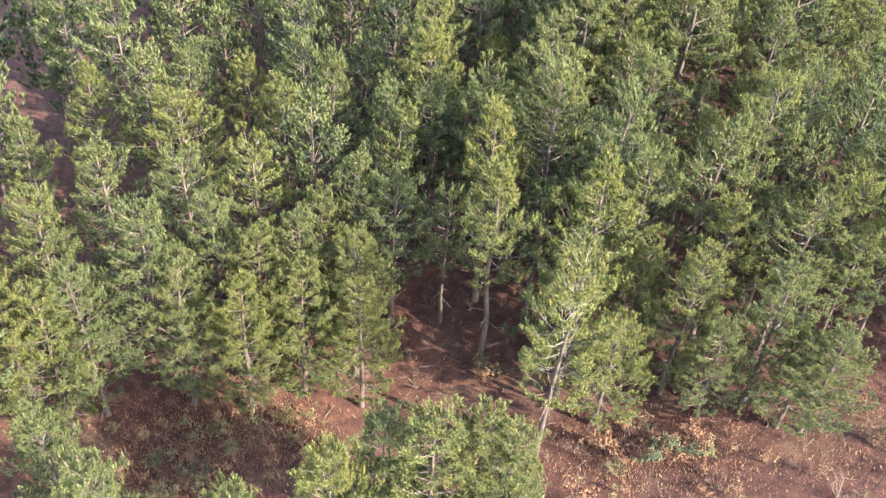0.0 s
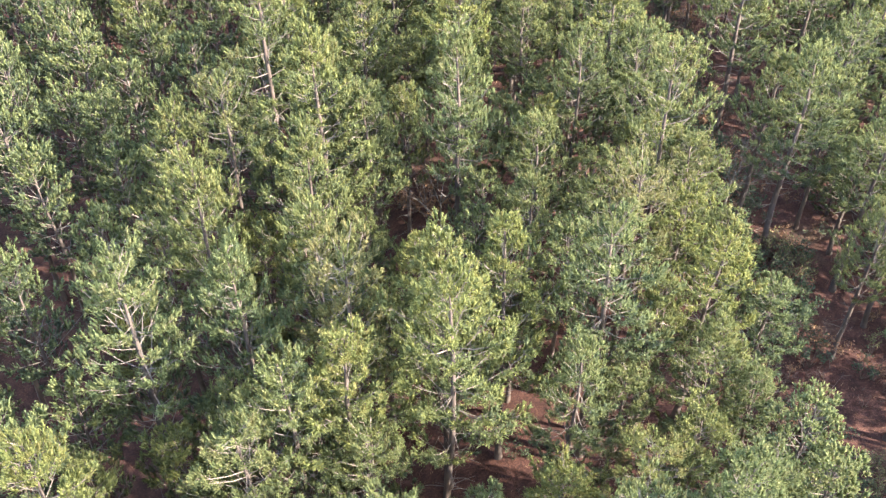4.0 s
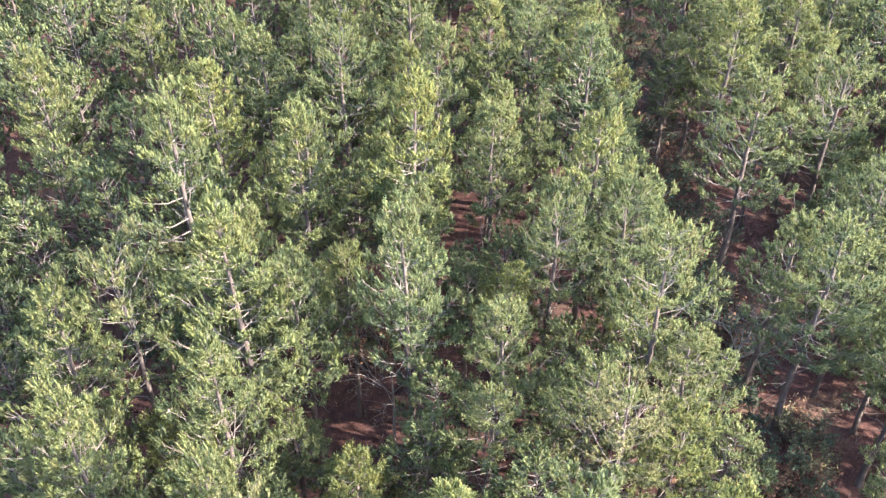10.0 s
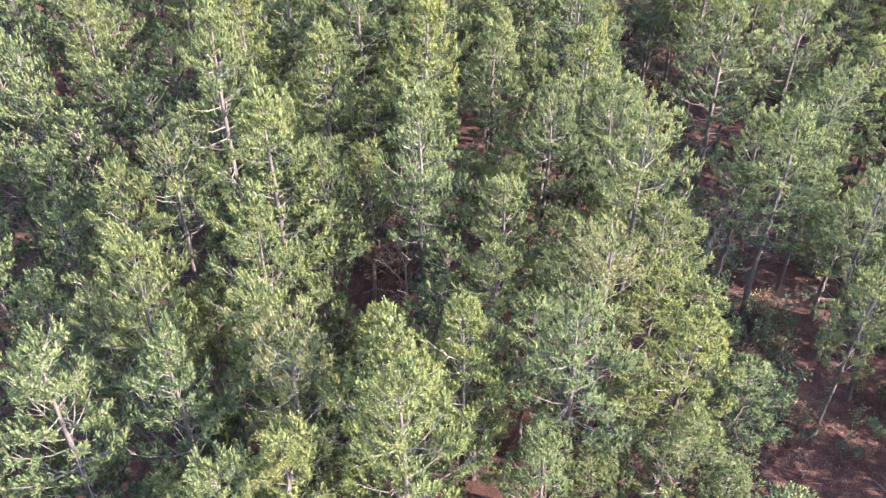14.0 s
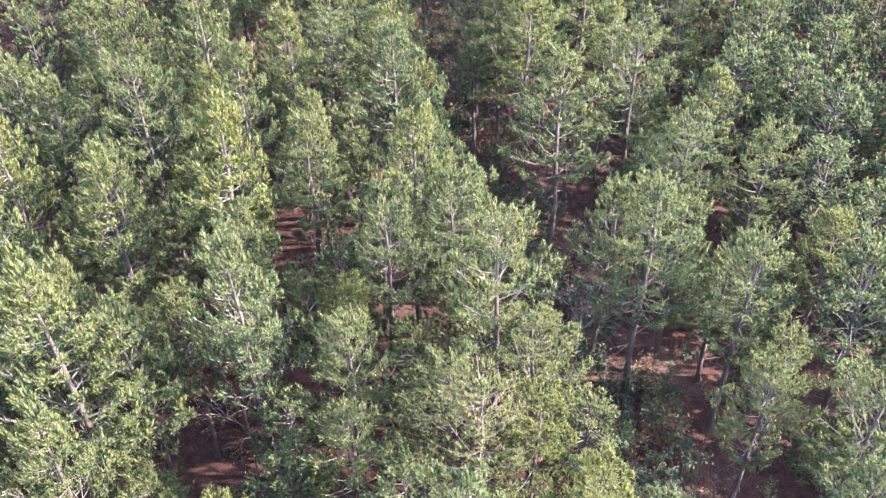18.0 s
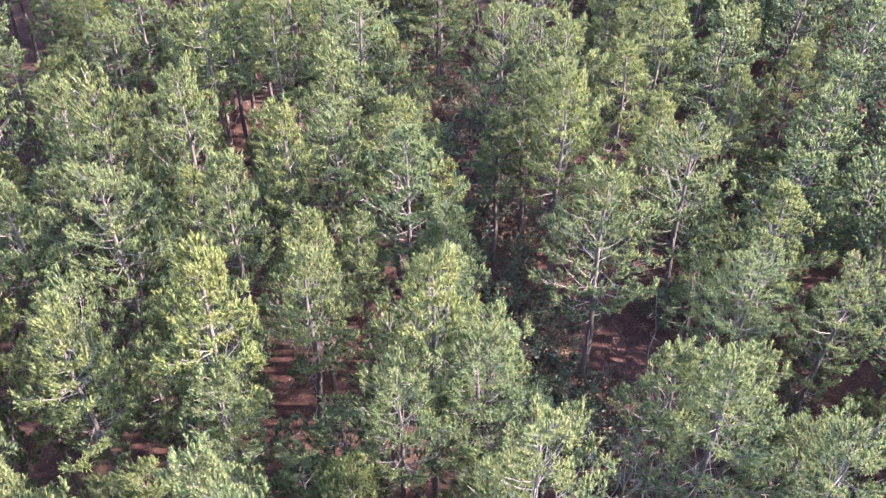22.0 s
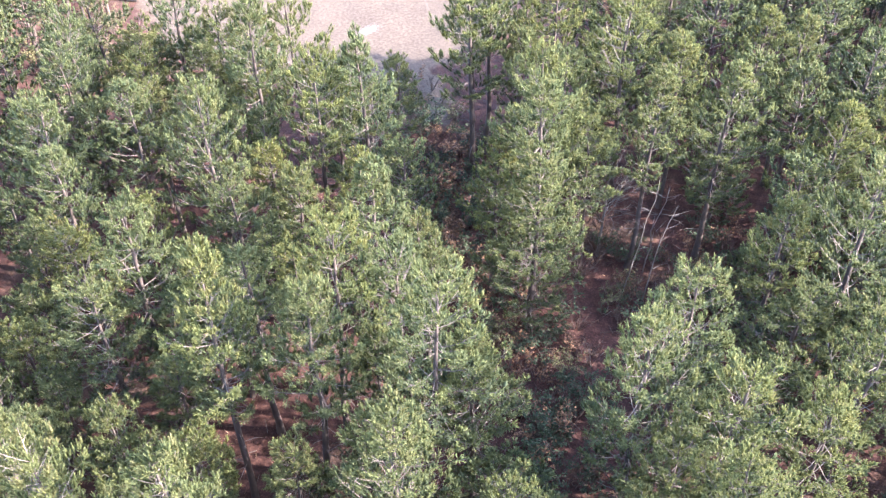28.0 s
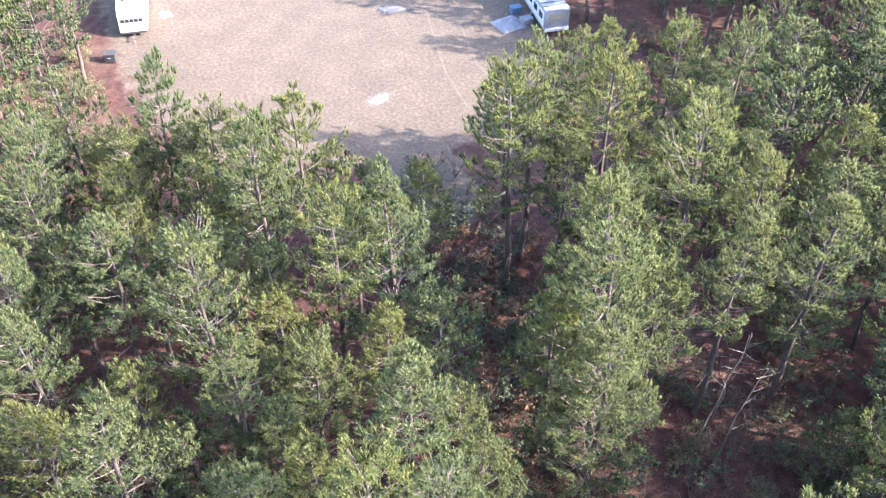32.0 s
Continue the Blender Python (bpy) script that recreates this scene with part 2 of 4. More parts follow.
def tuft(verts, faces, age_lights, rng, base, axis, size, blades, age_light, slim=1.0):
    """A full, round brush of fine needle sheaves round a slim close core at the end of a shoot."""
    axis = axis.normalized()
    side = axis.cross(Vector((0.2, 0.35, 0.9))).normalized()
    up = side.cross(axis)
    q0 = rng.uniform(0, 6.3)
    stout = size * (0.042 if blades > 13 else 0.07)
    wide, n = size * (0.17 if blades > 13 else 0.2) * slim, len(verts)
    verts.append(base)
    for j in range(3):
        q = q0 + 2.094 * j + rng.uniform(-0.4, 0.4)
        verts.append(base + axis * (size * rng.uniform(0.45, 0.75)) + (side * math.cos(q) + up * math.sin(q)) * (wide * rng.uniform(0.7, 1.3)))
    verts.append(base + axis * size * rng.uniform(0.85, 1.0))
    for j in range(3):
        k = (j + 1) % 3
        faces += [(n, n + 1 + k, n + 1 + j), (n + 1 + j, n + 1 + k, n + 4)]
    age_lights += [max(0.0, age_light - 0.16)] + [age_light] * 3 + [min(1.0, age_light + 0.08)]
    for k in range(blades):
        q = q0 + 2.4 * k + rng.uniform(-0.4, 0.4)
        out = (side * math.cos(q) + up * math.sin(q)) * slim
        s = (k + 0.5) / blades
        root = base + axis * (size * 0.6 * s)
        way = (out * (1.0 - 0.72 * s) + axis * (0.28 + 0.7 * s)).normalized()
        thick = way.cross(out + axis * 0.3).normalized() * stout
        tip = root + way * size * rng.uniform(0.4, 0.58)
        n = len(verts)
        verts += [root, tip - thick, tip + thick] if k % 3 else [root - thick, root + thick, tip]
        faces.append((n, n + 1, n + 2))
        age_lights += [max(0.0, age_light - 0.06), min(1.0, age_light + 0.06), min(1.0, age_light + 0.06)]


def pine_pattern(seed, radius, bare, fullness, blades, size, age_light, lean=False, full_at=0.22, taper=0.8):
    """Trunk, limbs and needles of one pine 14 m high; bare: the share of the trunk below the crown."""
    rng = random.Random(seed)
    bend = [Vector((rng.uniform(-0.16, 0.16), rng.uniform(-0.16, 0.16), 0)) for _ in range(5)]

    def stem(z):
        s = z / PINE * 4
        k = min(int(s), 3)
        return bend[k].lerp(bend[k + 1], s - k) * min(1, z / 2) + Vector((0, 0, z))
    tv, tf = [], []
    heights = [PINE * (k / 13) for k in range(14)]
    tube(tv, tf, [stem(z) for z in heights], [0.16 * (1 - z / PINE) ** 0.7 + 0.014 + (0.05 if z == 0 else 0) for z in heights], 5 if lean else 8)
    trunk = mesh_of("pine_trunk", tv, tf, BARK, smooth=True)
    bv, bf, nv, nf, age_lights = [], [], [], [], []
    z = PINE * bare
    spin = rng.uniform(0, 6.3)
    lobes = [rng.uniform(0.72, 1.2) for _ in range(7)]      # the crown is fuller to some sides
    while z < PINE - 0.3:
        u = (z - PINE * bare) / (PINE * (1 - bare))
        shape = 0.62 + 0.38 * u / full_at if u < full_at else (1 - ((u - full_at) / (1 - full_at)) ** 1.25) ** taper
        reach = radius * shape + 0.22
        for k in range(rng.choice((3, 4, 4)) if u < 0.2 else rng.choice((4, 5)) if u < 0.85 else 5):
            spin += 2.4 + rng.uniform(-0.4, 0.4)
            lobe = lobes[int(((spin / 6.2832) % 1) * 7)] if u < 0.8 else 1.0
            length = reach * rng.uniform(0.62, 1.08) * lobe
            if rng.random() < 0.14 * (1 - u):
                length *= 0.45
            lift = math.radians(rng.uniform(-8, 28) + 38 * u * u)
            level = Vector((math.cos(spin), math.sin(spin), 0))
            foot = stem(min(PINE - 0.2, z + rng.uniform(-0.4, 0.4)))
            line = []
            for s in (0.0, 0.4, 0.75, 1.0):
                rise = length * s * math.tan(lift) * 0.7 + 0.3 * length * s * s - 0.08 * length * math.sin(s * 3.1) * (1 - u)
                line.append(foot + level * (length * s * 0.95) + Vector((0, 0, rise)))
            if lean:
                tube(bv, bf, [line[0], line[3]], [0.03, 0.01], 3)
            else:
                tube(bv, bf, line, [0.009 + 0.006 * length * f for f in (1.0, 0.75, 0.45, 0.12)], 3)
            # side shoots in the outer part of the limb, each with its brush, set close in a spray
            count = max(3, round((2.6 + length * 7.0) * fullness))
            for j in range(count):
                s = 1.0 if j == 0 else 1 - 0.68 * rng.random() ** 1.35
                k2 = 0 if s < 0.4 else 1 if s < 0.75 else 2
                lo, hi = ((0, 0.4), (0.4, 0.75), (0.75, 1.0))[k2]
                at = line[k2].lerp(line[k2 + 1], (s - lo) / (hi - lo))
                turn = spin + rng.choice((-1, 1)) * rng.uniform(0.35, 1.3) if j else spin
                twig = rng.uniform(0.15, 0.52) * (1.25 - 0.55 * s) * (0.62 + 0.22 * length) if j else 0.04
                end = at + Vector((math.cos(turn) * twig, math.sin(turn) * twig, twig * rng.uniform(-0.05, 0.75)))
                if j and not lean and rng.random() < 0.3:
                    tube(bv, bf, [at, end], [0.014, 0.008], 3)
                axis = Vector((math.cos(turn) * 0.55, math.sin(turn) * 0.55, rng.uniform(0.35, 1.2) + 0.9 * u))
                # inner and lower tufts are older, and so painted as if shaded
                a = min(1.0, max(0.0, age_light + 0.3 * s + 0.35 * u + rng.uniform(-0.26, 0.22) - 0.4))
                tuft(nv, nf, age_lights, rng, end, axis, size * rng.uniform(0.72, 1.2), blades, a, 1.0 - 0.22 * u)
        z += rng.uniform(0.5, 0.8) * (1.0 - 0.3 * u)
    top = stem(PINE - 0.3)
    for k in range(6):
        q = k * 1.26
        axis = Vector((math.cos(q) * 0.22, math.sin(q) * 0.22, 1)) if k else Vector((0, 0, 1))
        tuft(nv, nf, age_lights, rng, top + Vector((axis.x, axis.y, 0)) * 0.7 - Vector((0, 0, 0.25 if k else 0)), axis, size * (1.5 if k == 0 else 1.1), blades, 0.6, 0.7)
    # dead stubs below the crown
    for k in range(6 if lean else 16):
        q, h = rng.uniform(0, 6.3), PINE * rng.uniform(bare * 0.4, bare + 0.1)
        run = rng.uniform(0.3, 1.3)
        a = stem(h)
        tube(bv, bf, [a, a + Vector((math.cos(q) * run * 0.6, math.sin(q) * run * 0.6, 0.05)), a + Vector((math.cos(q) * run, math.sin(q) * run, rng.uniform(-0.25, 0.2)))], [0.022, 0.015, 0.006], 3)
    return trunk, mesh_of("pine_limbs", bv, bf, TWIG), mesh_of("pine_needles", nv, nf, NEEDLES, age_lights, smooth=True)


def pine(pattern):
    root = new("pine_tree")
    trunk, limbs, needles = pattern
    part("trunk", trunk, BARK, root)
    tagged(part("branchwork", limbs, TWIG, root, "bare grey limbs and twigs"), kind="stuff")
    tagged(part("crown", needles, NEEDLES, root, "tufts of long green pine needles"), kind="stuff")
    return root


def move(ob, m):
    ob.matrix_basis = m


PATTERNS = [pine_pattern(11 + k, radius, bare, full, 15, 0.42, age_light, False, full_at, taper) for k, (radius, bare, full, age_light, full_at, taper) in enumerate((
    (2.35, 0.42, 1.0, 0.42, 0.16, 1.0), (2.05, 0.46, 1.0, 0.5, 0.22, 0.9), (2.5, 0.4, 1.0, 0.38, 0.26, 0.75), (1.9, 0.5, 1.05, 0.52, 0.16, 1.0), (2.3, 0.44, 0.85, 0.56, 0.3, 0.75), (2.45, 0.38, 1.0, 0.42, 0.14, 1.15), (1.75, 0.6, 0.75, 0.7, 0.4, 0.5), (2.7, 0.16, 1.0, 0.45, 0.2, 0.8), (2.3, 0.4, 0.5, 0.85, 0.3, 0.7)))]
MID = [pine_pattern(51 + k, radius, bare, 0.95, 14, 0.47, age_light) for k, (radius, bare, age_light) in enumerate(((2.0, 0.44, 0.42), (1.75, 0.5, 0.46), (2.15, 0.46, 0.38)))]
FAR = [pine_pattern(71 + k, radius, bare, 0.62, 8, 0.52, age_light, True) for k, (radius, bare, age_light) in enumerate(((2.4, 0.44, 0.38), (2.1, 0.48, 0.42), (2.6, 0.42, 0.36)))]
YOUNG = [pine_pattern(91 + k, 2.9, 0.1, 0.34, 6, 0.75, 0.4, True) for k in range(2)]
OUTER = [pine_pattern(81 + k, 2.7, 0.4, 0.24, 4, 1.0, 0.38, True) for k in range(2)]
plant = random.Random(5)
standing = []       # feet of all pines


def place_pine(first, x, y, h, wide):
    m = Matrix.Translation((x, y, ground_z(x, y) - 0.08)) @ pose(0, 0, 0, plant.uniform(-1.6, 1.6), plant.uniform(-1.6, 1.6), plant.uniform(0, 360)) @ Matrix.Diagonal((wide, wide, h / PINE, 1))
    standing.append((x, y))
    return copy_thing(first, m)


LABEL = "slender green pine with a bare grey-brown trunk in red pine straw"
first_pines = []
for pattern in PATTERNS + MID:
    first_pines.append(tagged(pine(pattern), LABEL, "tree", "pines of the forest"))


def stand(trees):
    """Pines at their feet x, y with the level of their tops and, where one stands out, its kind of crown."""
    for x, y, top, *which in trees:
        h = top - ground_z(x, y)
        place_pine(first_pines[which[0] if which else plant.randrange(6)], x, y, h, 1.12 * (h / PINE) ** 0.5 * plant.uniform(0.9, 1.12))


stand([(8.4, 34.6, 12.8), (11.1, 42.8, 12.8), (-3.4, 46.5, 9.3), (5.0, 48.6, 12.5), (5.0, 52.0, 11.9), (9.0, 49.8, 14.4), (11.9, 46.5, 15.3), (14.3, 45.5, 11.5), (18.4, 46.4, 13.6), (21.7, 48.4, 15.1), (22.8, 44.8, 8.8), (25.1, 51.6, 14.1), (29.3, 51.4, 16.2), (29.4, 47.2, 14.9), (-11.7, 57.9, 8.5), (-9.1, 53.6, 9.8), (-5.8, 54.4, 11.1), (-2.1, 53.1, 10.3), (0.3, 55.9, 12.8), (0.6, 58.8, 14.0)])
stand([(1.4, 52.9, 9.7), (9.7, 52.6, 13.1), (10.0, 59.4, 12.2), (15.5, 59.3, 10.7), (15.7, 53.9, 13.0), (27.5, 55.8, 11.3), (34.3, 59.6, 10.7), (4.7, 66.2, 16.0), (9.7, 66.8, 15.8), (12.2, 60.8, 14.9), (14.4, 61.7, 15.3), (15.3, 66.0, 15.5, 8), (19.2, 61.1, 17.4), (19.8, 64.7, 17.7), (23.0, 65.8, 16.5), (25.0, 60.4, 13.6), (27.6, 64.5, 16.7), (32.7, 61.4, 12.9), (33.6, 65.4, 14.4), (44.7, 67.8, 12.5)])
stand([(45.0, 61.5, 14.0), (48.1, 64.3, 14.0), (5.4, 74.9, 11.2), (8.1, 73.2, 16.1), (13.6, 76.0, 15.9), (14.2, 69.5, 15.8), (25.9, 73.2, 12.9), (30.8, 73.4, 13.6), (31.3, 70.4, 15.4, 8), (35.8, 74.0, 13.5), (47.5, 73.3, 14.7), (55.2, 75.7, 12.1), (-5.4, 77.2, 10.4), (6.0, 81.2, 14.6), (9.2, 82.1, 15.8, 6), (15.1, 80.7, 19.0), (15.9, 84.0, 16.4), (18.0, 81.6, 14.9), (23.3, 79.7, 18.8), (27.6, 77.7, 14.1)])
stand([(31.4, 83.1, 15.5), (34.4, 76.0, 18.3), (35.1, 82.9, 14.9), (43.3, 80.2, 14.8), (44.3, 77.6, 16.7), (50.3, 83.7, 14.2), (54.6, 81.9, 13.8), (12.1, 90.9, 18.3), (19.0, 91.8, 16.1), (24.5, 87.2, 14.0), (24.7, 90.0, 18.8), (29.9, 91.7, 15.3), (33.2, 89.3, 11.3), (34.5, 86.2, 17.6), (36.5, 85.0, 14.5), (37.1, 91.4, 13.5), (45.4, 89.9, 16.7), (55.1, 87.5, 14.2), (13.2, 98.7, 15.5), (19.1, 95.6, 13.7)])
stand([(21.5, 100.3, 15.7), (27.8, 98.5, 16.7), (31.5, 94.9, 14.5), (37.7, 97.9, 16.3), (47.2, 97.5, 17.0), (52.6, 92.1, 15.6), (52.9, 96.7, 14.7), (60.6, 99.3, 13.2), (2.1, 104.7, 13.5), (14.8, 106.5, 14.4), (17.2, 103.4, 14.1), (26.7, 103.0, 13.1), (27.6, 107.4, 17.0), (32.1, 102.2, 16.3), (35.2, 102.4, 14.6), (36.6, 106.5, 16.3), (38.4, 101.9, 15.5), (40.6, 104.2, 12.5), (45.2, 102.1, 12.1), (47.5, 106.5, 17.7)])
stand([(47.9, 103.4, 13.3), (49.1, 100.6, 15.9), (50.3, 103.6, 16.9), (54.4, 102.6, 14.7), (58.2, 104.5, 16.2), (66.2, 106.8, 12.3), (67.2, 101.3, 12.7), (8.3, 111.0, 12.9), (18.8, 108.5, 11.0), (20.1, 114.1, 13.4), (22.6, 109.2, 15.4), (30.5, 115.9, 18.4), (34.6, 114.3, 17.0), (39.2, 111.4, 17.8), (41.6, 111.5, 13.9), (52.5, 110.5, 14.7), (58.8, 110.6, 11.8), (60.1, 114.5, 14.1), (63.0, 112.0, 16.9), (17.6, 123.2, 11.3)])
stand([(25.2, 122.6, 12.0), (32.9, 120.5, 14.0), (36.5, 118.1, 17.0), (40.1, 117.3, 13.9), (40.1, 122.8, 15.5), (49.5, 122.1, 14.0, 7), (68.3, 121.4, 14.0), (74.3, 122.4, 14.0), (22.1, 130.7, 9.9), (24.1, 128.3, 11.1), (27.5, 125.2, 14.3), (28.4, 130.4, 10.7), (32.8, 131.2, 17.0), (33.2, 128.0, 12.5), (35.9, 131.3, 11.4), (40.3, 128.2, 12.0), (48.3, 126.0, 13.0), (50.9, 124.8, 16.8, 7), (52.4, 128.5, 17.0), (58.2, 125.5, 15.4)])
stand([(60.3, 132.6, 16.5), (63.2, 125.0, 15.2), (63.3, 130.5, 14.0), (72.0, 130.2, 14.0), (23.6, 136.4, 14.4), (23.8, 132.7, 13.7), (28.4, 137.7, 14.1), (30.0, 139.8, 12.0), (33.3, 135.9, 13.4), (36.9, 138.7, 17.1), (39.3, 132.9, 16.2), (42.7, 132.8, 17.1), (44.3, 139.1, 9.6), (51.8, 138.9, 16.7), (56.1, 133.3, 13.4), (58.3, 139.4, 15.9), (71.5, 133.4, 13.3), (25.2, 142.7, 13.6), (25.5, 145.6, 14.5), (28.6, 147.6, 10.5)])
stand([(29.5, 142.6, 13.0), (30.2, 146.8, 12.5), (32.8, 147.5, 16.0), (33.6, 143.0, 12.5), (35.2, 146.0, 13.5), (36.0, 140.6, 12.0), (37.1, 143.6, 14.0), (38.4, 146.2, 9.0), (40.2, 142.8, 15.5), (42.0, 145.2, 9.0), (44.6, 143.4, 9.0), (46.6, 140.9, 10.2), (53.6, 140.7, 17.0), (54.2, 145.0, 12.5), (57.7, 143.6, 15.0), (62.0, 147.5, 13.0), (65.5, 144.5, 14.0), (69.0, 141.9, 14.2), (26.0, 154.5, 9.0), (27.4, 151.1, 13.6)])
stand([(29.6, 153.0, 8.5), (31.2, 149.4, 9.5), (34.2, 149.0, 10.0), (26.8, 177.8, 14.5), (24.4, 180.5, 13.0), (5.2, 42.8, 12.2), (16.7, 39.3, 9.0, 7), (18.6, 37.2, 6.0, 7), (12.2, 37.2, 6.0, 7), (21.7, 38.2, 9.6, 7), (23.2, 36.0, 6.5, 7), (14.4, 41.8, 7.5, 7), (-11.7, 42.7, 8.5, 7), (-5.9, 45.5, 7.0, 7), (1.7, 25.6, 10.8, 7), (-0.9, 26.8, 9.6, 7), (3.9, 27.2, 9.8, 7), (-3.4, 25.0, 9.5, 7), (5.5, 27.0, 9.5, 7), (-21.5, 41.5, 9.5, 7)])
stand([(-15.7, 40.5, 9.5, 7), (-16.8, 26.5, 8.5, 7), (-14.2, 24.2, 8.8, 7), (-7.4, 23.5, 9.0, 7), (26.5, 41.0, 9.5), (-18.8, 37.6, 7.5, 7), (-9.2, 41.6, 7.5, 7), (-1.0, 46.6, 8.0), (-16.2, 57.5, 9.5), (-15.6, 51.6, 9.5), (-22.0, 54.5, 9.5), (-24.5, 48.5, 9.0), (10.2, 39.8, 9.5, 7), (-3.2, 42.0, 6.5, 7), (-7.0, 42.8, 7.5, 7), (-14.0, 46.5, 9.0), (-19.0, 46.0, 9.5), (-9.8, 47.8, 9.0), (30.5, 45.0, 11.0), (27.5, 47.5, 11.0)])
stand([(-22.5, 36.5, 8.0, 7), (24.5, 35.6, 7.5, 7), (33.5, 49.0, 12.0), (31.5, 40.5, 10.0), (26.2, 43.6, 12.0), (28.8, 41.4, 11.5), (23.6, 42.4, 11.0), (32.2, 44.4, 12.0), (19.4, 43.6, 10.0), (-13.5, 38.8, 7.0, 7), (-6.5, 40.2, 6.0, 7), (-20.5, 36.2, 7.0, 7), (-2.6, 39.4, 5.5, 7), (-9.8, 38.6, 6.0, 7)])

# ---- the rest of the forest ----
seeds = random.Random(9)


def thicket(count, low_x, high_x, low_y, high_y, gap, inside):
    """Free feet for more pines, apart from each other and off the clearings."""
    feet = []
    for step in range(count):
        x, y = seeds.uniform(low_x, high_x), seeds.uniform(low_y, high_y)
        if not inside(x, y) or (y < 45 and -24 < x < 29) or (y < 38 and 25 < x < 52) or lane_gap(x, y) < 4.3 or yard_share(x, y) > 0.02 or (26 < x < 74 and 145 < y < 164) or (26 < x < 66 and 160 < y < 172) or grass_patch(x, y):
            continue
        if all((x - a) ** 2 + (y - b) ** 2 > gap * gap for a, b in standing):
            standing.append((x, y))
            feet.append((x, y))
    return feet


def flown_over(x, y):
    return 30 < y < 152 and -16 < x - (0.27 * y) < 30


more = thicket(8000, -20, 80, 30, 152, 2.9, flown_over)
places = []
for k, (x, y) in enumerate(more):
    h, wide = seeds.uniform(9.0, 12.8) - 0.6 * ground_z(x, y), seeds.uniform(0.88, 1.08)
    if k < NEAR_FILL:
        place_pine(first_pines[9 + seeds.randrange(3)], x, y, h, wide)
    else:
        places.append((seeds.randrange(3), Matrix.Translation((x, y, ground_z(x, y) - 0.08)) @ pose(0, 0, 0, 0, 0, seeds.uniform(0, 360)) @ Matrix.Diagonal((wide, wide, h / PINE, 1))))
for first in first_pines:
    for piece in (*first.children_recursive, first):
        bpy.data.objects.remove(piece)


def joined(name, patterns, places):
    """One mesh of many pines: patterns of trunk, limbs and needles, set at (pattern, matrix)."""
    points, corners, starts, slots, age_lights = [], [], [], [], []
    base = edge = 0
    for which, m in places:
        turn = np.array(m.to_3x3())
        shift = np.array(m.translation)
        for slot, data in enumerate(patterns[which]):
            v = np.empty(len(data.vertices) * 3, np.float32)
            data.vertices.foreach_get("co", v)
            c = np.empty(len(data.loops), np.int32)
            data.loops.foreach_get("vertex_index", c)
            s = np.empty(len(data.polygons), np.int32)
            data.polygons.foreach_get("loop_start", s)
            age_light = np.zeros(len(data.vertices), np.float32)
            if slot == 2:
                data.attributes["age_light"].data.foreach_get("value", age_light)
            points.append(v.reshape(-1, 3) @ turn.T + shift)
            corners.append(c + base)
            starts.append(s + edge)
            slots.append(np.full(len(s), slot, np.int32))
            age_lights.append(np.clip(age_light + plant.uniform(-0.1, 0.1), 0, 1) if slot == 2 else age_light)
            base += len(data.vertices)
            edge += len(c)
    data = bpy.data.meshes.new(name)
    points, corners, starts = np.concatenate(points), np.concatenate(corners), np.concatenate(starts)
    data.vertices.add(len(points))
    data.vertices.foreach_set("co", points.astype(np.float32).ravel())
    data.loops.add(len(corners))
    data.loops.foreach_set("vertex_index", corners)
    data.polygons.add(len(starts))
    data.polygons.foreach_set("loop_start", starts)
    for m in (BARK, TWIG, NEEDLES):
        data.materials.append(m)
    data.polygons.foreach_set("material_index", np.concatenate(slots))
    data.attributes.new("age_light", "FLOAT", "POINT").data.foreach_set("value", np.concatenate(age_lights).astype(np.float32))
    data.update(calc_edges=True)
    data.validate()
    return new(name, data)


def far_out(x, y):
    if y > 150:
        return 8 < x < 96
    return max(-46 + 0.2 * y, 0.27 * y - 52) < x < min(44 + 0.8 * (y - 30), 72 + 0.2 * y, 0.27 * y + 56)


def outlying(x, y):
    """The woods that go on around, whose shade falls into the stand."""
    return -50 + 0.2 * y < x < min(44 + 0.8 * (y - 30), 72 + 0.2 * y) + 26 and not (far_out(x, y) and y > 10)


for x, y in thicket(7000, -44, 108, 22, 190, 3.7, far_out):
    h, wide = seeds.uniform(11.0, 15.5) - 0.6 * ground_z(x, y), seeds.uniform(1.0, 1.25)
    places.append((seeds.randrange(3), Matrix.Translation((x, y, ground_z(x, y) - 0.08)) @ pose(0, 0, 0, seeds.uniform(-2, 2), seeds.uniform(-2, 2), seeds.uniform(0, 360)) @ Matrix.Diagonal((wide, wide, h / PINE, 1))))
for x, y in thicket(4500, -54, 134, 2, 196, 4.0, outlying):
    h, wide = seeds.uniform(12.0, 16.0), seeds.uniform(1.0, 1.25)
    places.append((3 + seeds.randrange(2), Matrix.Translation((x, y, ground_z(x, y) - 0.08)) @ pose(0, 0, 0, 0, 0, seeds.uniform(0, 360)) @ Matrix.Diagonal((wide, wide, h / PINE, 1))))
for x, y in thicket(3500, 50, 98, 62, 150, 2.8, far_out):      # young growth added below the tall pines to shade the floor
    h, wide = seeds.uniform(4.5, 8.0), seeds.uniform(0.5, 0.75)
    places.append((5 + seeds.randrange(2), Matrix.Translation((x, y, ground_z(x, y) - 0.08)) @ pose(0, 0, 0, 0, 0, seeds.uniform(0, 360)) @ Matrix.Diagonal((wide, wide, h / PINE, 1))))
tagged(joined("pine_woods", FAR + OUTER + YOUNG, places), "closed green pine woods around the flown-over stand", "woods", kind="stuff")

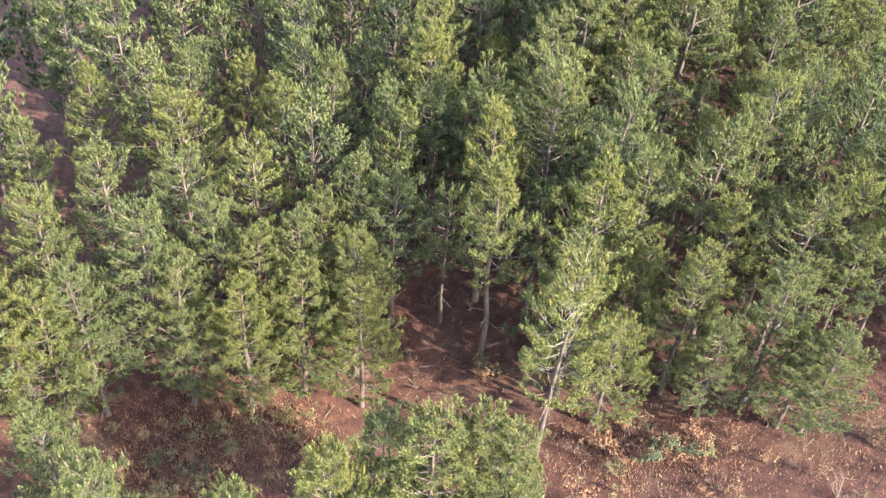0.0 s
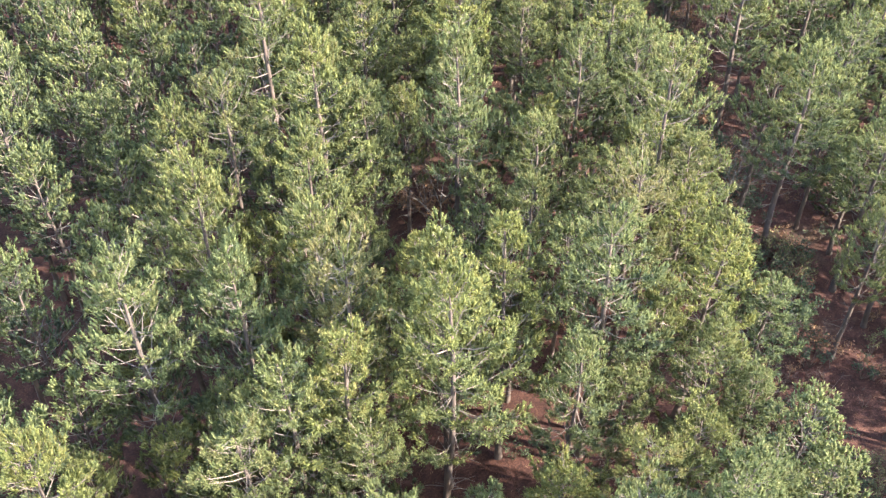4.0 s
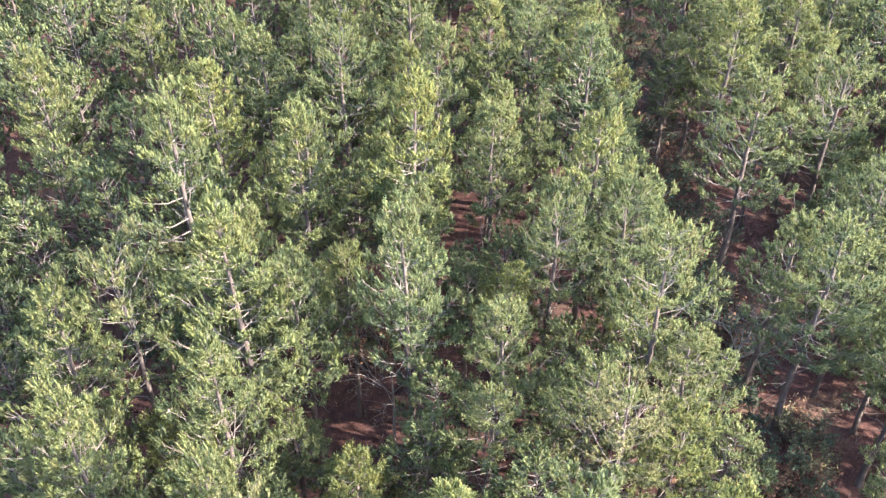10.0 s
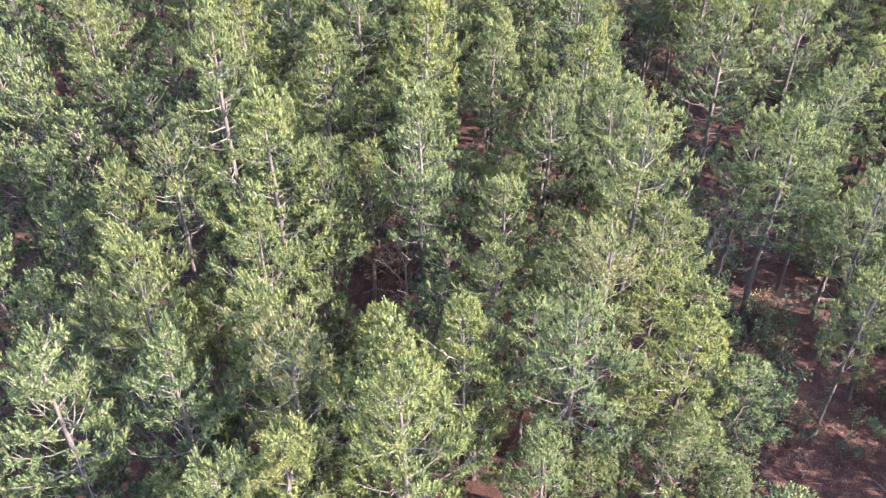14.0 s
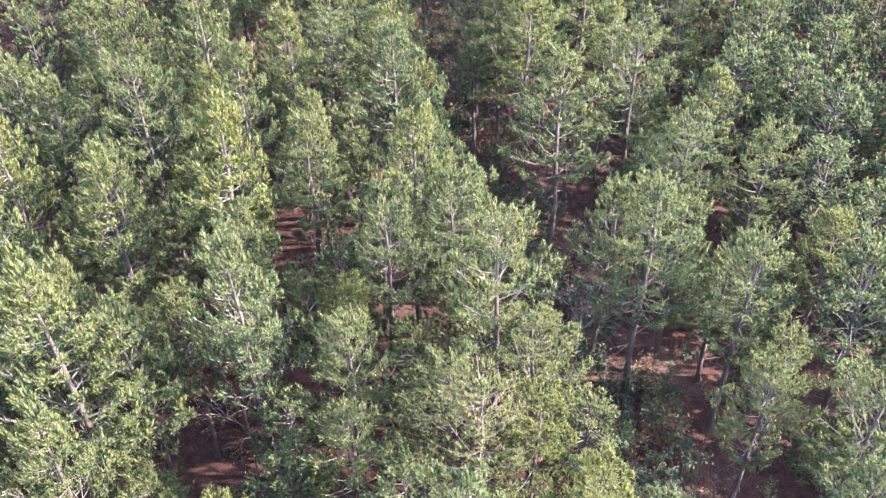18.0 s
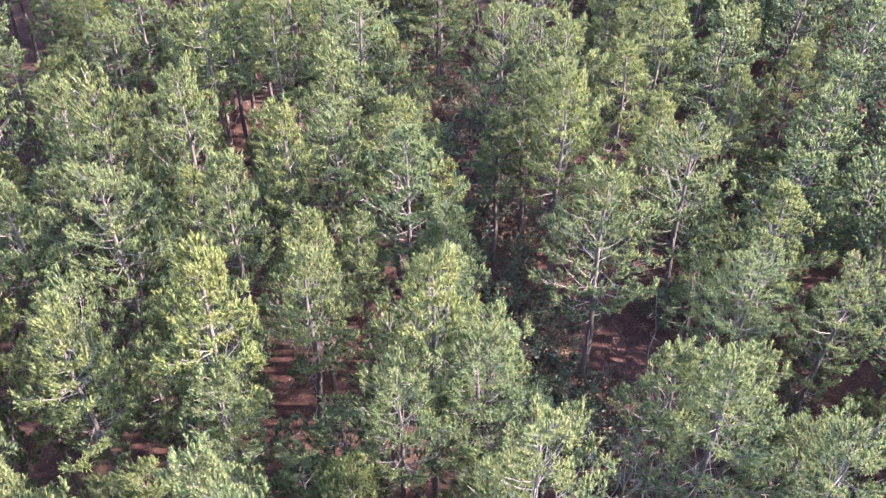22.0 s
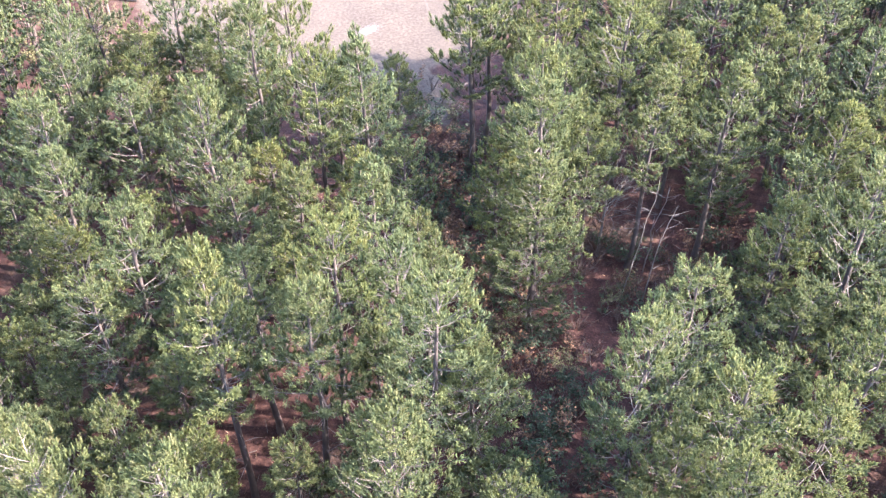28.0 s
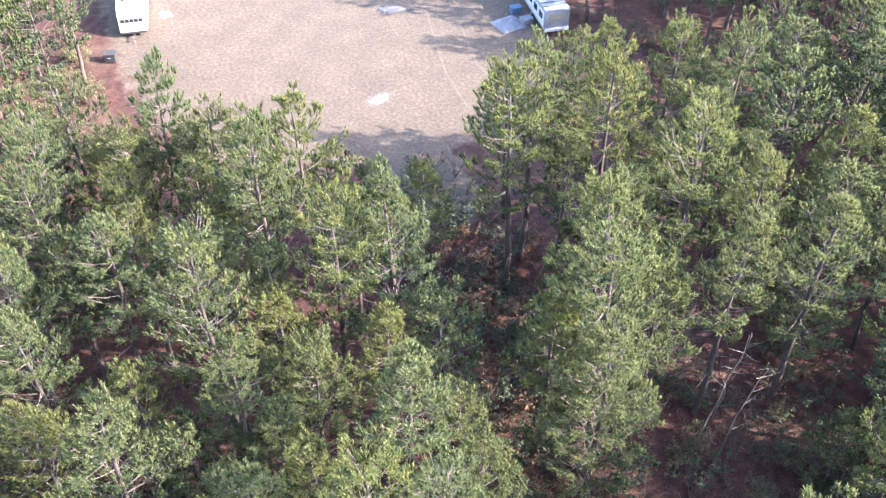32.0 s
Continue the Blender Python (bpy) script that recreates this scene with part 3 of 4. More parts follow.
# ---- ground ----
def build_ground():
    steps_x = [-3000, -1200, -400] + [-120 + 2.0 * k for k in range(141)] + [420, 1200, 3000]
    steps_y = [-3000, -1200, -300] + [-20 + 2.0 * k for k in range(161)] + [520, 1400, 3200]
    verts, share = [], []
    for y in steps_y:
        for x in steps_x:
            s = yard_share(x, y)
            z = ground_z(x, y)
            verts.append((x, y, z))
            share.append(s)
    w = len(steps_x)
    faces = [(r * w + c, r * w + c + 1, (r + 1) * w + c + 1, (r + 1) * w + c) for r in range(len(steps_y) - 1) for c in range(w - 1)]
    data = mesh_of("ground", verts, faces, GROUND, smooth=True)
    layer = data.attributes.new("yard", "FLOAT", "POINT")
    layer.data.foreach_set("value", np.asarray(share, dtype=np.float32))
    return tagged(new("ground", data), "red-brown forest floor of pine straw opening into a pale sandy yard", "ground", kind="structure")


build_ground()


# ---- undergrowth ----
def leaf_material(name, colour, other):
    m, tree, shader = material(name, 0.7)
    single = tree.nodes.new("ShaderNodeNewGeometry")
    whole = tree.nodes.new("ShaderNodeObjectInfo")
    tone = ramp(tree, single.outputs["Random Per Island"], ((0.0, colour), (1.0, other)))
    body = ramp(tree, whole.outputs["Random"], ((0.0, (0.75, 0.75, 0.75)), (1.0, (1.2, 1.15, 1.1))))
    tone = blend(tree, tone, body, 1.0, "MULTIPLY")
    tree.links.new(tone, shader.inputs["Base Color"])
    return m


LEAF_BROWN = leaf_material("dry_brown_leaf", (0.15, 0.08, 0.045), (0.28, 0.165, 0.085))
LEAF_OLIVE = leaf_material("olive_leaf", (0.09, 0.10, 0.04), (0.20, 0.19, 0.08))
LEAF_DARK = leaf_material("dark_evergreen_leaf", (0.03, 0.055, 0.028), (0.075, 0.11, 0.05))
STALK = plain("brown_stalk", (0.17, 0.125, 0.10), (0.10, 0.07, 0.055), 3.0, 0.9)


def shrub_pattern(seed, reach, height, leaves, leaf_mat, leaf, stems=11):
    """Forking stems from one foot, and small leaves round their ends."""
    rng = random.Random(seed)
    sv, sf, lv, lf = [], [], [], []
    for k in range(stems):
        q, r = rng.uniform(0, 6.3), reach * rng.uniform(0.4, 1.0)
        top = Vector((math.cos(q) * r, math.sin(q) * r, height * rng.uniform(0.55, 1.0)))
        mid = top * 0.5 + Vector((rng.uniform(-0.15, 0.15), rng.uniform(-0.15, 0.15), 0.12 * height))
        tube(sv, sf, [Vector((0, 0, -0.05)), mid, top], [0.02, 0.014, 0.006], 3)
        for j in range(5):
            a = mid.lerp(top, rng.random())
            b = a + Vector((rng.uniform(-1, 1), rng.uniform(-1, 1), rng.uniform(0.1, 0.9))) * 0.3 * reach
            tube(sv, sf, [a, b], [0.009, 0.004], 3)
            for i in range(leaves):
                c = a.lerp(b, rng.uniform(0.2, 1.1)) + Vector((rng.gauss(0, 0.07), rng.gauss(0, 0.07), rng.gauss(0, 0.06)))
                u = Vector((rng.gauss(0, 1), rng.gauss(0, 1), rng.gauss(0, 0.6))).normalized()
                w = u.cross(Vector((rng.gauss(0, 1), rng.gauss(0, 1), 1))).normalized()
                n = len(lv)
                lv += [c - u * leaf, c + w * leaf * 0.45, c + u * leaf, c - w * leaf * 0.45]
                lf.append((n, n + 1, n + 2, n + 3))
    return mesh_of("shrub_stem", sv, sf, STALK), mesh_of("shrub_leaf", lv, lf, leaf_mat) if lf else None


def shrub(name, label, pattern):
    root = tagged(new(name), label, "shrub")
    tagged(part("stalk", pattern[0], STALK, root, "thin brown stems"), kind="stuff")
    if pattern[1]:
        tagged(part("foliage", pattern[1], LEAF_OLIVE, root), kind="stuff")
    return root


brown_shrub = tagged(shrub("shrub", "low shrub with dry orange-brown leaves on the forest floor", shrub_pattern(3, 1.0, 1.5, 8, LEAF_BROWN, 0.062)), group="brown shrubs")
olive_shrub = tagged(shrub("shrub", "low olive-green shrub among red pine straw", shrub_pattern(4, 1.1, 1.4, 8, LEAF_OLIVE, 0.062)), group="olive shrubs")
dark_shrub = tagged(shrub("shrub", "dark green evergreen shrub in the shade of pines", shrub_pattern(5, 1.0, 1.8, 8, LEAF_DARK, 0.075)), group="dark shrubs")
bare_shrub = tagged(shrub("shrub", "leafless grey-brown shrub of tangled twigs", shrub_pattern(6, 1.1, 1.6, 0, LEAF_BROWN, 0.05)), group="bare shrubs")
brush = random.Random(21)


def set_shrub(first, x, y, size):
    copy_thing(first, Matrix.Translation((x, y, ground_z(x, y) - 0.03)) @ pose(0, 0, 0, 0, 0, brush.uniform(0, 360)) @ Matrix.Diagonal((size, size, size * brush.uniform(0.8, 1.15), 1)))


# along the lane and its edges
for k in range(80):
    s = brush.random() * (len(LANE) - 1.6)
    (ax, ay), (bx, by) = LANE[int(s)], LANE[int(s) + 1]
    x, y = ax + (s % 1) * (bx - ax) + brush.uniform(-3.4, 3.4), ay + (s % 1) * (by - ay)
    set_shrub(brush.choice((brown_shrub, olive_shrub, dark_shrub, dark_shrub, dark_shrub, bare_shrub)), x, y, brush.uniform(0.8, 1.8))
# under the pines
for k in range(36):
    y = brush.uniform(32, 150)
    x = 0.27 * y + brush.uniform(-14, 30)
    if yard_share(x, y) < 0.2:
        set_shrub(brush.choice((brown_shrub, olive_shrub, bare_shrub, dark_shrub, dark_shrub)), x, y, brush.uniform(0.5, 1.2))
# orange-brown brush among the tall pines
for x, y, size in ((21.8, 89.8, 1.7), (23.4, 91.2, 1.9), (22.4, 88.4, 1.4), (20.6, 90.8, 1.3), (24.2, 89.0, 1.2), (25.0, 77.2, 1.3), (16.6, 84.6, 1.2)):
    set_shrub(brown_shrub, x, y, size)
# by the first clearings
for k in range(44):
    a, b, r = OPENINGS[brush.randrange(12) if k < 22 else brush.randrange(7)]
    set_shrub(brush.choice((brown_shrub, bare_shrub, olive_shrub, dark_shrub)), brush.gauss(a, r * 0.8), brush.gauss(b, r * 0.8), brush.uniform(0.5, 1.3))
# the orange bushes by the lane's end and the brown brush east of it
for x, y, size in ((46.6, 130.2, 1.3), (47.8, 131.9, 1.1), (46.0, 132.4, 1.0), (48.3, 133.6, 0.9)):
    set_shrub(brown_shrub, x, y, size)
for k in range(40):
    set_shrub(brush.choice((brown_shrub, bare_shrub, bare_shrub, olive_shrub, olive_shrub, dark_shrub)), brush.uniform(54, 74), brush.uniform(111, 124), brush.uniform(0.8, 1.5))
for k in range(16):
    set_shrub(bare_shrub, 56.5 + brush.gauss(0, 1.2), 128 + brush.gauss(0, 1.4), brush.uniform(1.0, 1.7))
for k in range(14):
    set_shrub(olive_shrub, brush.uniform(18, 28), brush.uniform(170, 184), brush.uniform(0.8, 1.5))
for k in range(18):
    set_shrub(brush.choice((olive_shrub, olive_shrub, bare_shrub)), brush.uniform(20, 29), brush.uniform(160, 170), brush.uniform(0.9, 1.7))
for k in range(12):
    set_shrub(brush.choice((bare_shrub, dark_shrub)), brush.uniform(69, 84), brush.uniform(150, 172), brush.uniform(0.8, 1.6))


def undergrowth(count):
    """Low brush all over the floor, too close-set to count: stems and leaves of the four kinds."""
    kinds = [[data for data in shrub_pattern(61 + k, 1.05, 1.5, leaves, mat, 0.085, 7) if data] for k, (leaves, mat) in enumerate(((4, LEAF_BROWN), (4, LEAF_OLIVE), (5, LEAF_DARK), (0, LEAF_BROWN)))]
    surfaces = (STALK, LEAF_BROWN, LEAF_OLIVE, LEAF_DARK)
    verts, faces, slots = [], [], []
    for step in range(count):
        size, q = brush.uniform(0.35, 0.95), brush.uniform(0, 6.3)
        which = brush.choice((0, 0, 1, 2, 2, 3, 3))
        if step % 8 < 3:        # close brush on the lane
            s = 0.4 + brush.random() * (len(LANE) - 1.7)
            (ax, ay), (bx, by) = LANE[int(s)], LANE[int(s) + 1]
            x, y = ax + (s % 1) * (bx - ax) + brush.gauss(0, 2.2), ay + (s % 1) * (by - ay)
            size, which = size * 1.6, brush.choice((0, 2, 2, 2, 3, 3))
        elif step % 8 < 5:      # and in the openings beside it
            a, b, r = brush.choice(BRUSHY)
            x, y = brush.gauss(a, r * 0.5), brush.gauss(b, r * 0.5)
            size, which = size * 1.3, brush.choice((0, 2, 2, 3, 3, 3))
        elif step % 8 == 5:     # the clearings by the start
            a, b, r = brush.choice(OPENINGS[:7])
            x, y = brush.gauss(a, r * 0.8), brush.gauss(b, r * 0.8)
            which = brush.choice((0, 0, 1, 3, 3))
        else:
            y = brush.uniform(30, 152)
            x = 0.27 * y + brush.uniform(-22, 40)
        m = Matrix.Translation((x, y, ground_z(x, y) - 0.03)) @ Matrix.Rotation(q, 4, "Z") @ Matrix.Scale(size, 4)
        for data in kinds[which]:
            base = len(verts)
            verts += [m @ v.co for v in data.vertices]
            faces += [[base + k for k in p.vertices] for p in data.polygons]
            slots += [surfaces.index(data.materials[0])] * len(data.polygons)
    data = mesh_of("undergrowth", verts, faces, STALK)
    for mat in surfaces[1:]:
        data.materials.append(mat)
    data.polygons.foreach_set("material_index", slots)
    tagged(new("undergrowth", data), "low tangled brown and dark green brush on the forest floor", "undergrowth", kind="stuff")


undergrowth(1350)
for first in (brown_shrub, olive_shrub, dark_shrub, bare_shrub):
    for piece in (*first.children_recursive, first):
        bpy.data.objects.remove(piece)


# ---- dead trees ----
def snag(x, y, height, lean, turn, seed):
    """A standing dead trunk with a few broken branches."""
    rng = random.Random(seed)
    root = tagged(new("dead_tree"), "thin bleached dead pine trunk with broken branch stubs", "dead tree", "dead trunks")
    root.matrix_basis = Matrix.Translation((x, y, ground_z(x, y) - 0.08)) @ pose(0, 0, 0, lean * math.cos(turn), lean * math.sin(turn), 0)
    v, f = [], []
    line = [Vector((rng.uniform(-0.06, 0.06) * k, rng.uniform(-0.06, 0.06) * k, height * k / 6)) for k in range(7)]
    tube(v, f, line, [0.052 - 0.0065 * k for k in range(7)], 7)
    part("trunk", mesh_of("dead_trunk", v, f, DEAD, smooth=True), DEAD, root)
    for k in range(7):
        v, f = [], []
        a = line[rng.randrange(2, 6)].lerp(line[6], rng.random() * 0.4)
        q, run = rng.uniform(0, 6.3), rng.uniform(0.4, 1.3)
        tube(v, f, [a, a + Vector((math.cos(q) * run * 0.6, math.sin(q) * run * 0.6, 0.25 * run)), a + Vector((math.cos(q) * run, math.sin(q) * run, run * rng.uniform(0.1, 0.7)))], [0.018, 0.012, 0.005], 4)
        part("branch", mesh_of("dead_branch", v, f, DEAD), DEAD, root)
    return root


def bare_tree(x, y, height, seed, label, leaves=0):
    """A forking tree of pale twigs, leafless or with a few dry leaves that cling to it."""
    lv, lf = [], []
    rng = random.Random(seed)
    root = tagged(new("bare_tree"), label, "bare tree")
    root.matrix_basis = Matrix.Translation((x, y, ground_z(x, y) - 0.08))
    v, f = [], []
    tube(v, f, [Vector((0, 0, 0)), Vector((0.1, 0.05, height * 0.3)), Vector((0.05, -0.1, height * 0.62))], [0.11, 0.08, 0.05], 6)
    part("trunk", mesh_of("bare_trunk", v, f, DEAD), DEAD, root)

    def fork(v, f, a, way, length, radius, depth):
        b = a + way * length
        tube(v, f, [a, (a + b) / 2 + Vector((rng.gauss(0, 0.04), rng.gauss(0, 0.04), 0.03)) * length, b], [radius, radius * 0.8, radius * 0.55], 3)
        for k in range(leaves if depth < 2 else 0):
            c = a.lerp(b, rng.random()) + Vector((rng.gauss(0, 0.08), rng.gauss(0, 0.08), rng.gauss(0, 0.06)))
            u = Vector((rng.gauss(0, 1), rng.gauss(0, 1), rng.gauss(0, 0.6))).normalized() * 0.075
            w = u.cross(Vector((rng.gauss(0, 1), rng.gauss(0, 1), 1))).normalized() * 0.035
            n = len(lv)
            lv.extend([c - u, c + w, c + u, c - w])
            lf.append((n, n + 1, n + 2, n + 3))
        if depth:
            for k in range(3):
                turn = (way + Vector((rng.gauss(0, 0.55), rng.gauss(0, 0.55), rng.gauss(0.15, 0.3)))).normalized()
                fork(v, f, a.lerp(b, rng.uniform(0.5, 1.0)), turn, length * rng.uniform(0.5, 0.8), radius * 0.55, depth - 1)
    for k in range(9):
        v, f = [], []
        q = k * 2.4
        fork(v, f, Vector((0.06, 0, height * rng.uniform(0.25, 0.62))), Vector((math.cos(q) * 0.7, math.sin(q) * 0.7, rng.uniform(0.5, 1.1))).normalized(), height * 0.24, 0.035, 3)
        part("limb", mesh_of("bare_limb", v, f, DEAD), DEAD, root)
    if lf:
        tagged(part("foliage", mesh_of("dry_foliage", lv, lf, LEAF_BROWN), LEAF_BROWN, root, "sparse dry yellow-brown leaves"), kind="stuff")
    return root


snag(57.3, 121.9, 9.0, 5, 1.2, 1)
snag(56.4, 122.9, 10.5, 6, 1.2, 2)
snag(58.9, 124.6, 7.5, 4, 1.4, 3)
snag(9.6, 80.2, 9.5, 4, 2.4, 4)
snag(10.0, 80.9, 8.5, 5, 2.2, 5)
snag(28.5, 131.6, 8.0, 2, 0.6, 6)
snag(30.4, 94.0, 8.5, 2, 4.0, 7)
snag(49.6, 89.0, 9.0, 5, 5.0, 8)
snag(23.2, 45.2, 8.0, 3, 5.3, 9)
snag(22.6, 175.7, 12.0, 3, 4.2, 10)
bare_tree(81.0, 149.5, 8.5, 31, "leafless tree of pale grey twigs at the edge of pines")
bare_tree(79.2, 146.0, 7.0, 32, "leafless tree of pale grey twigs at the edge of pines")
bare_tree(42.1, 80.2, 8.8, 34, "small dead tree with a dense top of pale twigs")
bare_tree(22.4, 82.6, 11.0, 35, "thin young tree with a few dry yellow-brown leaves", 2)
bare_tree(57.0, 127.6, 8.5, 36, "tangle of bare grey vines and twigs over a thin trunk")
bare_tree(57.6, 128.6, 6.0, 33, "tangle of bare grey vines and twigs over a thin trunk")


# ---- twigs and straw on the floor ----
def litter():
    rng = random.Random(41)
    v, f = [], []
    for k in range(1500):
        y = rng.uniform(30, 152)
        x = 0.27 * y + rng.uniform(-16, 31)
        q, run = rng.uniform(0, 6.3), rng.uniform(0.25, 1.5)
        z = ground_z(x, y) + 0.03
        a = Vector((x, y, z))
        tube(v, f, [a, a + Vector((math.cos(q), math.sin(q), rng.uniform(-0.02, 0.18))) * run], [0.02, 0.008], 3)
    return tagged(new("fallen_twigs", mesh_of("fallen_twigs", v, f, TWIG)), "grey fallen twigs lying in red pine straw", "twigs", kind="stuff")


litter()


def dry_grass():
    rng = random.Random(43)
    v, f = [], []
    for k in range(26000):
        if k % 2 == 0:
            a, b, r = rng.choice(OPENINGS[:7])
            x, y = rng.gauss(a, r * 0.8), rng.gauss(b, r * 0.8)
        else:
            y = rng.uniform(36, 150)
            x = 0.27 * y + rng.uniform(-15, 30)
        z = ground_z(x, y)
        q, run = rng.uniform(0, 6.3), rng.uniform(0.15, 0.4)
        n = len(v)
        s = Vector((math.cos(q), math.sin(q), 0)) * 0.022
        a = Vector((x, y, z))
        v += [a - s, a + s, a + Vector((rng.gauss(0, 0.3), rng.gauss(0, 0.3), 0.8)) * run]
        f.append((n, n + 1, n + 2))
    return tagged(new("dry_grass", mesh_of("dry_grass", v, f, leaf_material("straw_grass", (0.22, 0.12, 0.07), (0.38, 0.25, 0.15)))), "dry straw-coloured grass in the openings", "grass", kind="stuff")


dry_grass()


# ---- the yard ----
GRAVEL = plain("white_gravel", (0.29, 0.265, 0.24), (0.2, 0.175, 0.155), 2.5, 0.95, bump=0.5)
RUT = plain("packed_sand", (0.185, 0.147, 0.111), (0.14, 0.109, 0.082), 1.2, 0.95, bump=0.5)


def spilled(name, label, x, y, wide, deep, turn, seed):
    """A thin spill of pale gravel: many small stones round a ragged sheet."""
    rng = random.Random(seed)
    v, f = [Vector((0, 0, 0.05))], []
    rim = 40
    for k in range(rim):
        q = 2 * math.pi * k / rim
        r = 1 + 0.35 * noise.noise((math.cos(q) * 1.7, math.sin(q) * 1.7, seed)) + 0.22 * noise.noise((math.cos(q) * 6, math.sin(q) * 6, seed + 9))
        v.append(Vector((math.cos(q) * wide * r * 0.55, math.sin(q) * deep * r * 0.5, 0.006)))
    f += [(0, 1 + k, 1 + (k + 1) % rim) for k in range(rim)]
    for k in range(700):
        q, r = rng.uniform(0, 6.3), abs(rng.gauss(0.42, 0.24))
        p = Vector((math.cos(q) * wide * r, math.sin(q) * deep * r, 0.0))
        s, n = rng.uniform(0.025, 0.065), len(v)
        v += [p + Vector((s, 0, 0.01)), p + Vector((-s * 0.5, s, 0.01)), p + Vector((-s * 0.6, -s, 0.01)), p + Vector((0, 0, s * 0.25 + 0.015))]
        f += [(n, n + 1, n + 3), (n + 1, n + 2, n + 3), (n + 2, n, n + 3)]
    ob = tagged(new(name, mesh_of(name, v, f, GRAVEL)), label, "gravel", kind="stuff")
    ob.matrix_basis = pose(x, y, 0.0, 0, 0, turn)


spilled("gravel_patch", "white gravel spilled on the sandy yard", 50.1, 161.9, 1.75, 0.95, 20, 3)
spilled("gravel_patch", "patch of pale gravel on the sandy yard", 55.4, 175.3, 2.3, 1.1, -15, 5)
spilled("gravel_patch", "patch of pale gravel on the sandy yard", 57.9, 178.6, 1.6, 0.8, -15, 7)
spilled("gravel_patch", "small pale gravel patch beside the parked trailer", 35.6, 181.2, 0.7, 0.8, 0, 8)


def rut(points, width):
    v, f = [], []
    for k in range(41):
        s = k / 40 * (len(points) - 1)
        i = min(int(s), len(points) - 2)
        a, b = Vector(points[i]), Vector(points[i + 1])
        p, way = a.lerp(b, s - i), (b - a).normalized()
        side = Vector((-way.y, way.x)) * width * (0.5 + 0.22 * noise.noise((p.x * 0.9, p.y * 0.9, 2)))
        v += [(p.x + side.x, p.y + side.y, 0.008), (p.x, p.y, 0.014), (p.x - side.x, p.y - side.y, 0.008)]
        if k:
            n = 3 * k
            f += [(n - 3, n - 2, n + 1, n), (n - 2, n - 1, n + 2, n + 1)]
    tagged(new("tyre_track", mesh_of("tyre_track", v, f, RUT)), "pale tyre track pressed into the sandy yard", "track", "tyre tracks")


rut([(61.2, 176.0), (60.3, 169.0), (59.6, 164.0), (60.1, 160.5), (61.8, 157.0)], 0.24)
rut([(58.6, 175.0), (57.3, 168.0), (56.6, 163.6), (56.6, 158.4), (57.4, 155.0)], 0.2)

# ---- parked trailers ----
WHITE = plain("white_panel", (0.80, 0.80, 0.79), (0.66, 0.66, 0.65), 0.8, 0.4, bump=0.03)
STRIPE = plain("grey_stripe", (0.42, 0.40, 0.39), (0.3, 0.28, 0.27), 2.0, 0.5, bump=0.03)
RUBBER = plain("black_rubber", (0.03, 0.03, 0.03), (0.05, 0.048, 0.045), 4.0, 0.85)
STEEL = plain("dull_steel", (0.42, 0.45, 0.48), (0.27, 0.285, 0.31), 1.2, 0.5, 0.3, bump=0.1)
BLACK = plain("black_metal", (0.045, 0.045, 0.05), (0.08, 0.075, 0.075), 2.0, 0.8)
GLASS = plain("dark_window", (0.035, 0.04, 0.045), (0.05, 0.055, 0.06), 1.0, 0.12, bump=0.0)
SHEET = plain("grey_tarp", (0.30, 0.30, 0.31), (0.2, 0.2, 0.215), 1.6, 0.7, bump=0.6)
BLUE = plain("blue_plastic", (0.12, 0.2, 0.31), (0.08, 0.14, 0.23), 2.0, 0.5)
YELLOW = plain("faded_yellow_panel", (0.42, 0.40, 0.28), (0.3, 0.3, 0.24), 1.5, 0.6)


def wheel(root, x, y, r, out):
    bm = bmesh.new()
    bmesh.ops.create_cone(bm, cap_ends=True, segments=20, radius1=r, radius2=r, depth=0.22, matrix=pose(x, y, r, 0, 90, 0))
    bmesh.ops.bevel(bm, geom=[e for e in bm.edges if e.calc_face_angle(0) > 1], offset=0.035, segments=2, affect="EDGES")
    tyre = part("wheel", bm, RUBBER, root, "black rubber tyre")
    bm = bmesh.new()
    bmesh.ops.create_cone(bm, cap_ends=True, segments=16, radius1=r * 0.55, radius2=r * 0.45, depth=0.05, matrix=pose(x + out * 0.125, y, r, 0, 90 * out, 0))
    part("rim", bm, STEEL, tyre, "steel rim")


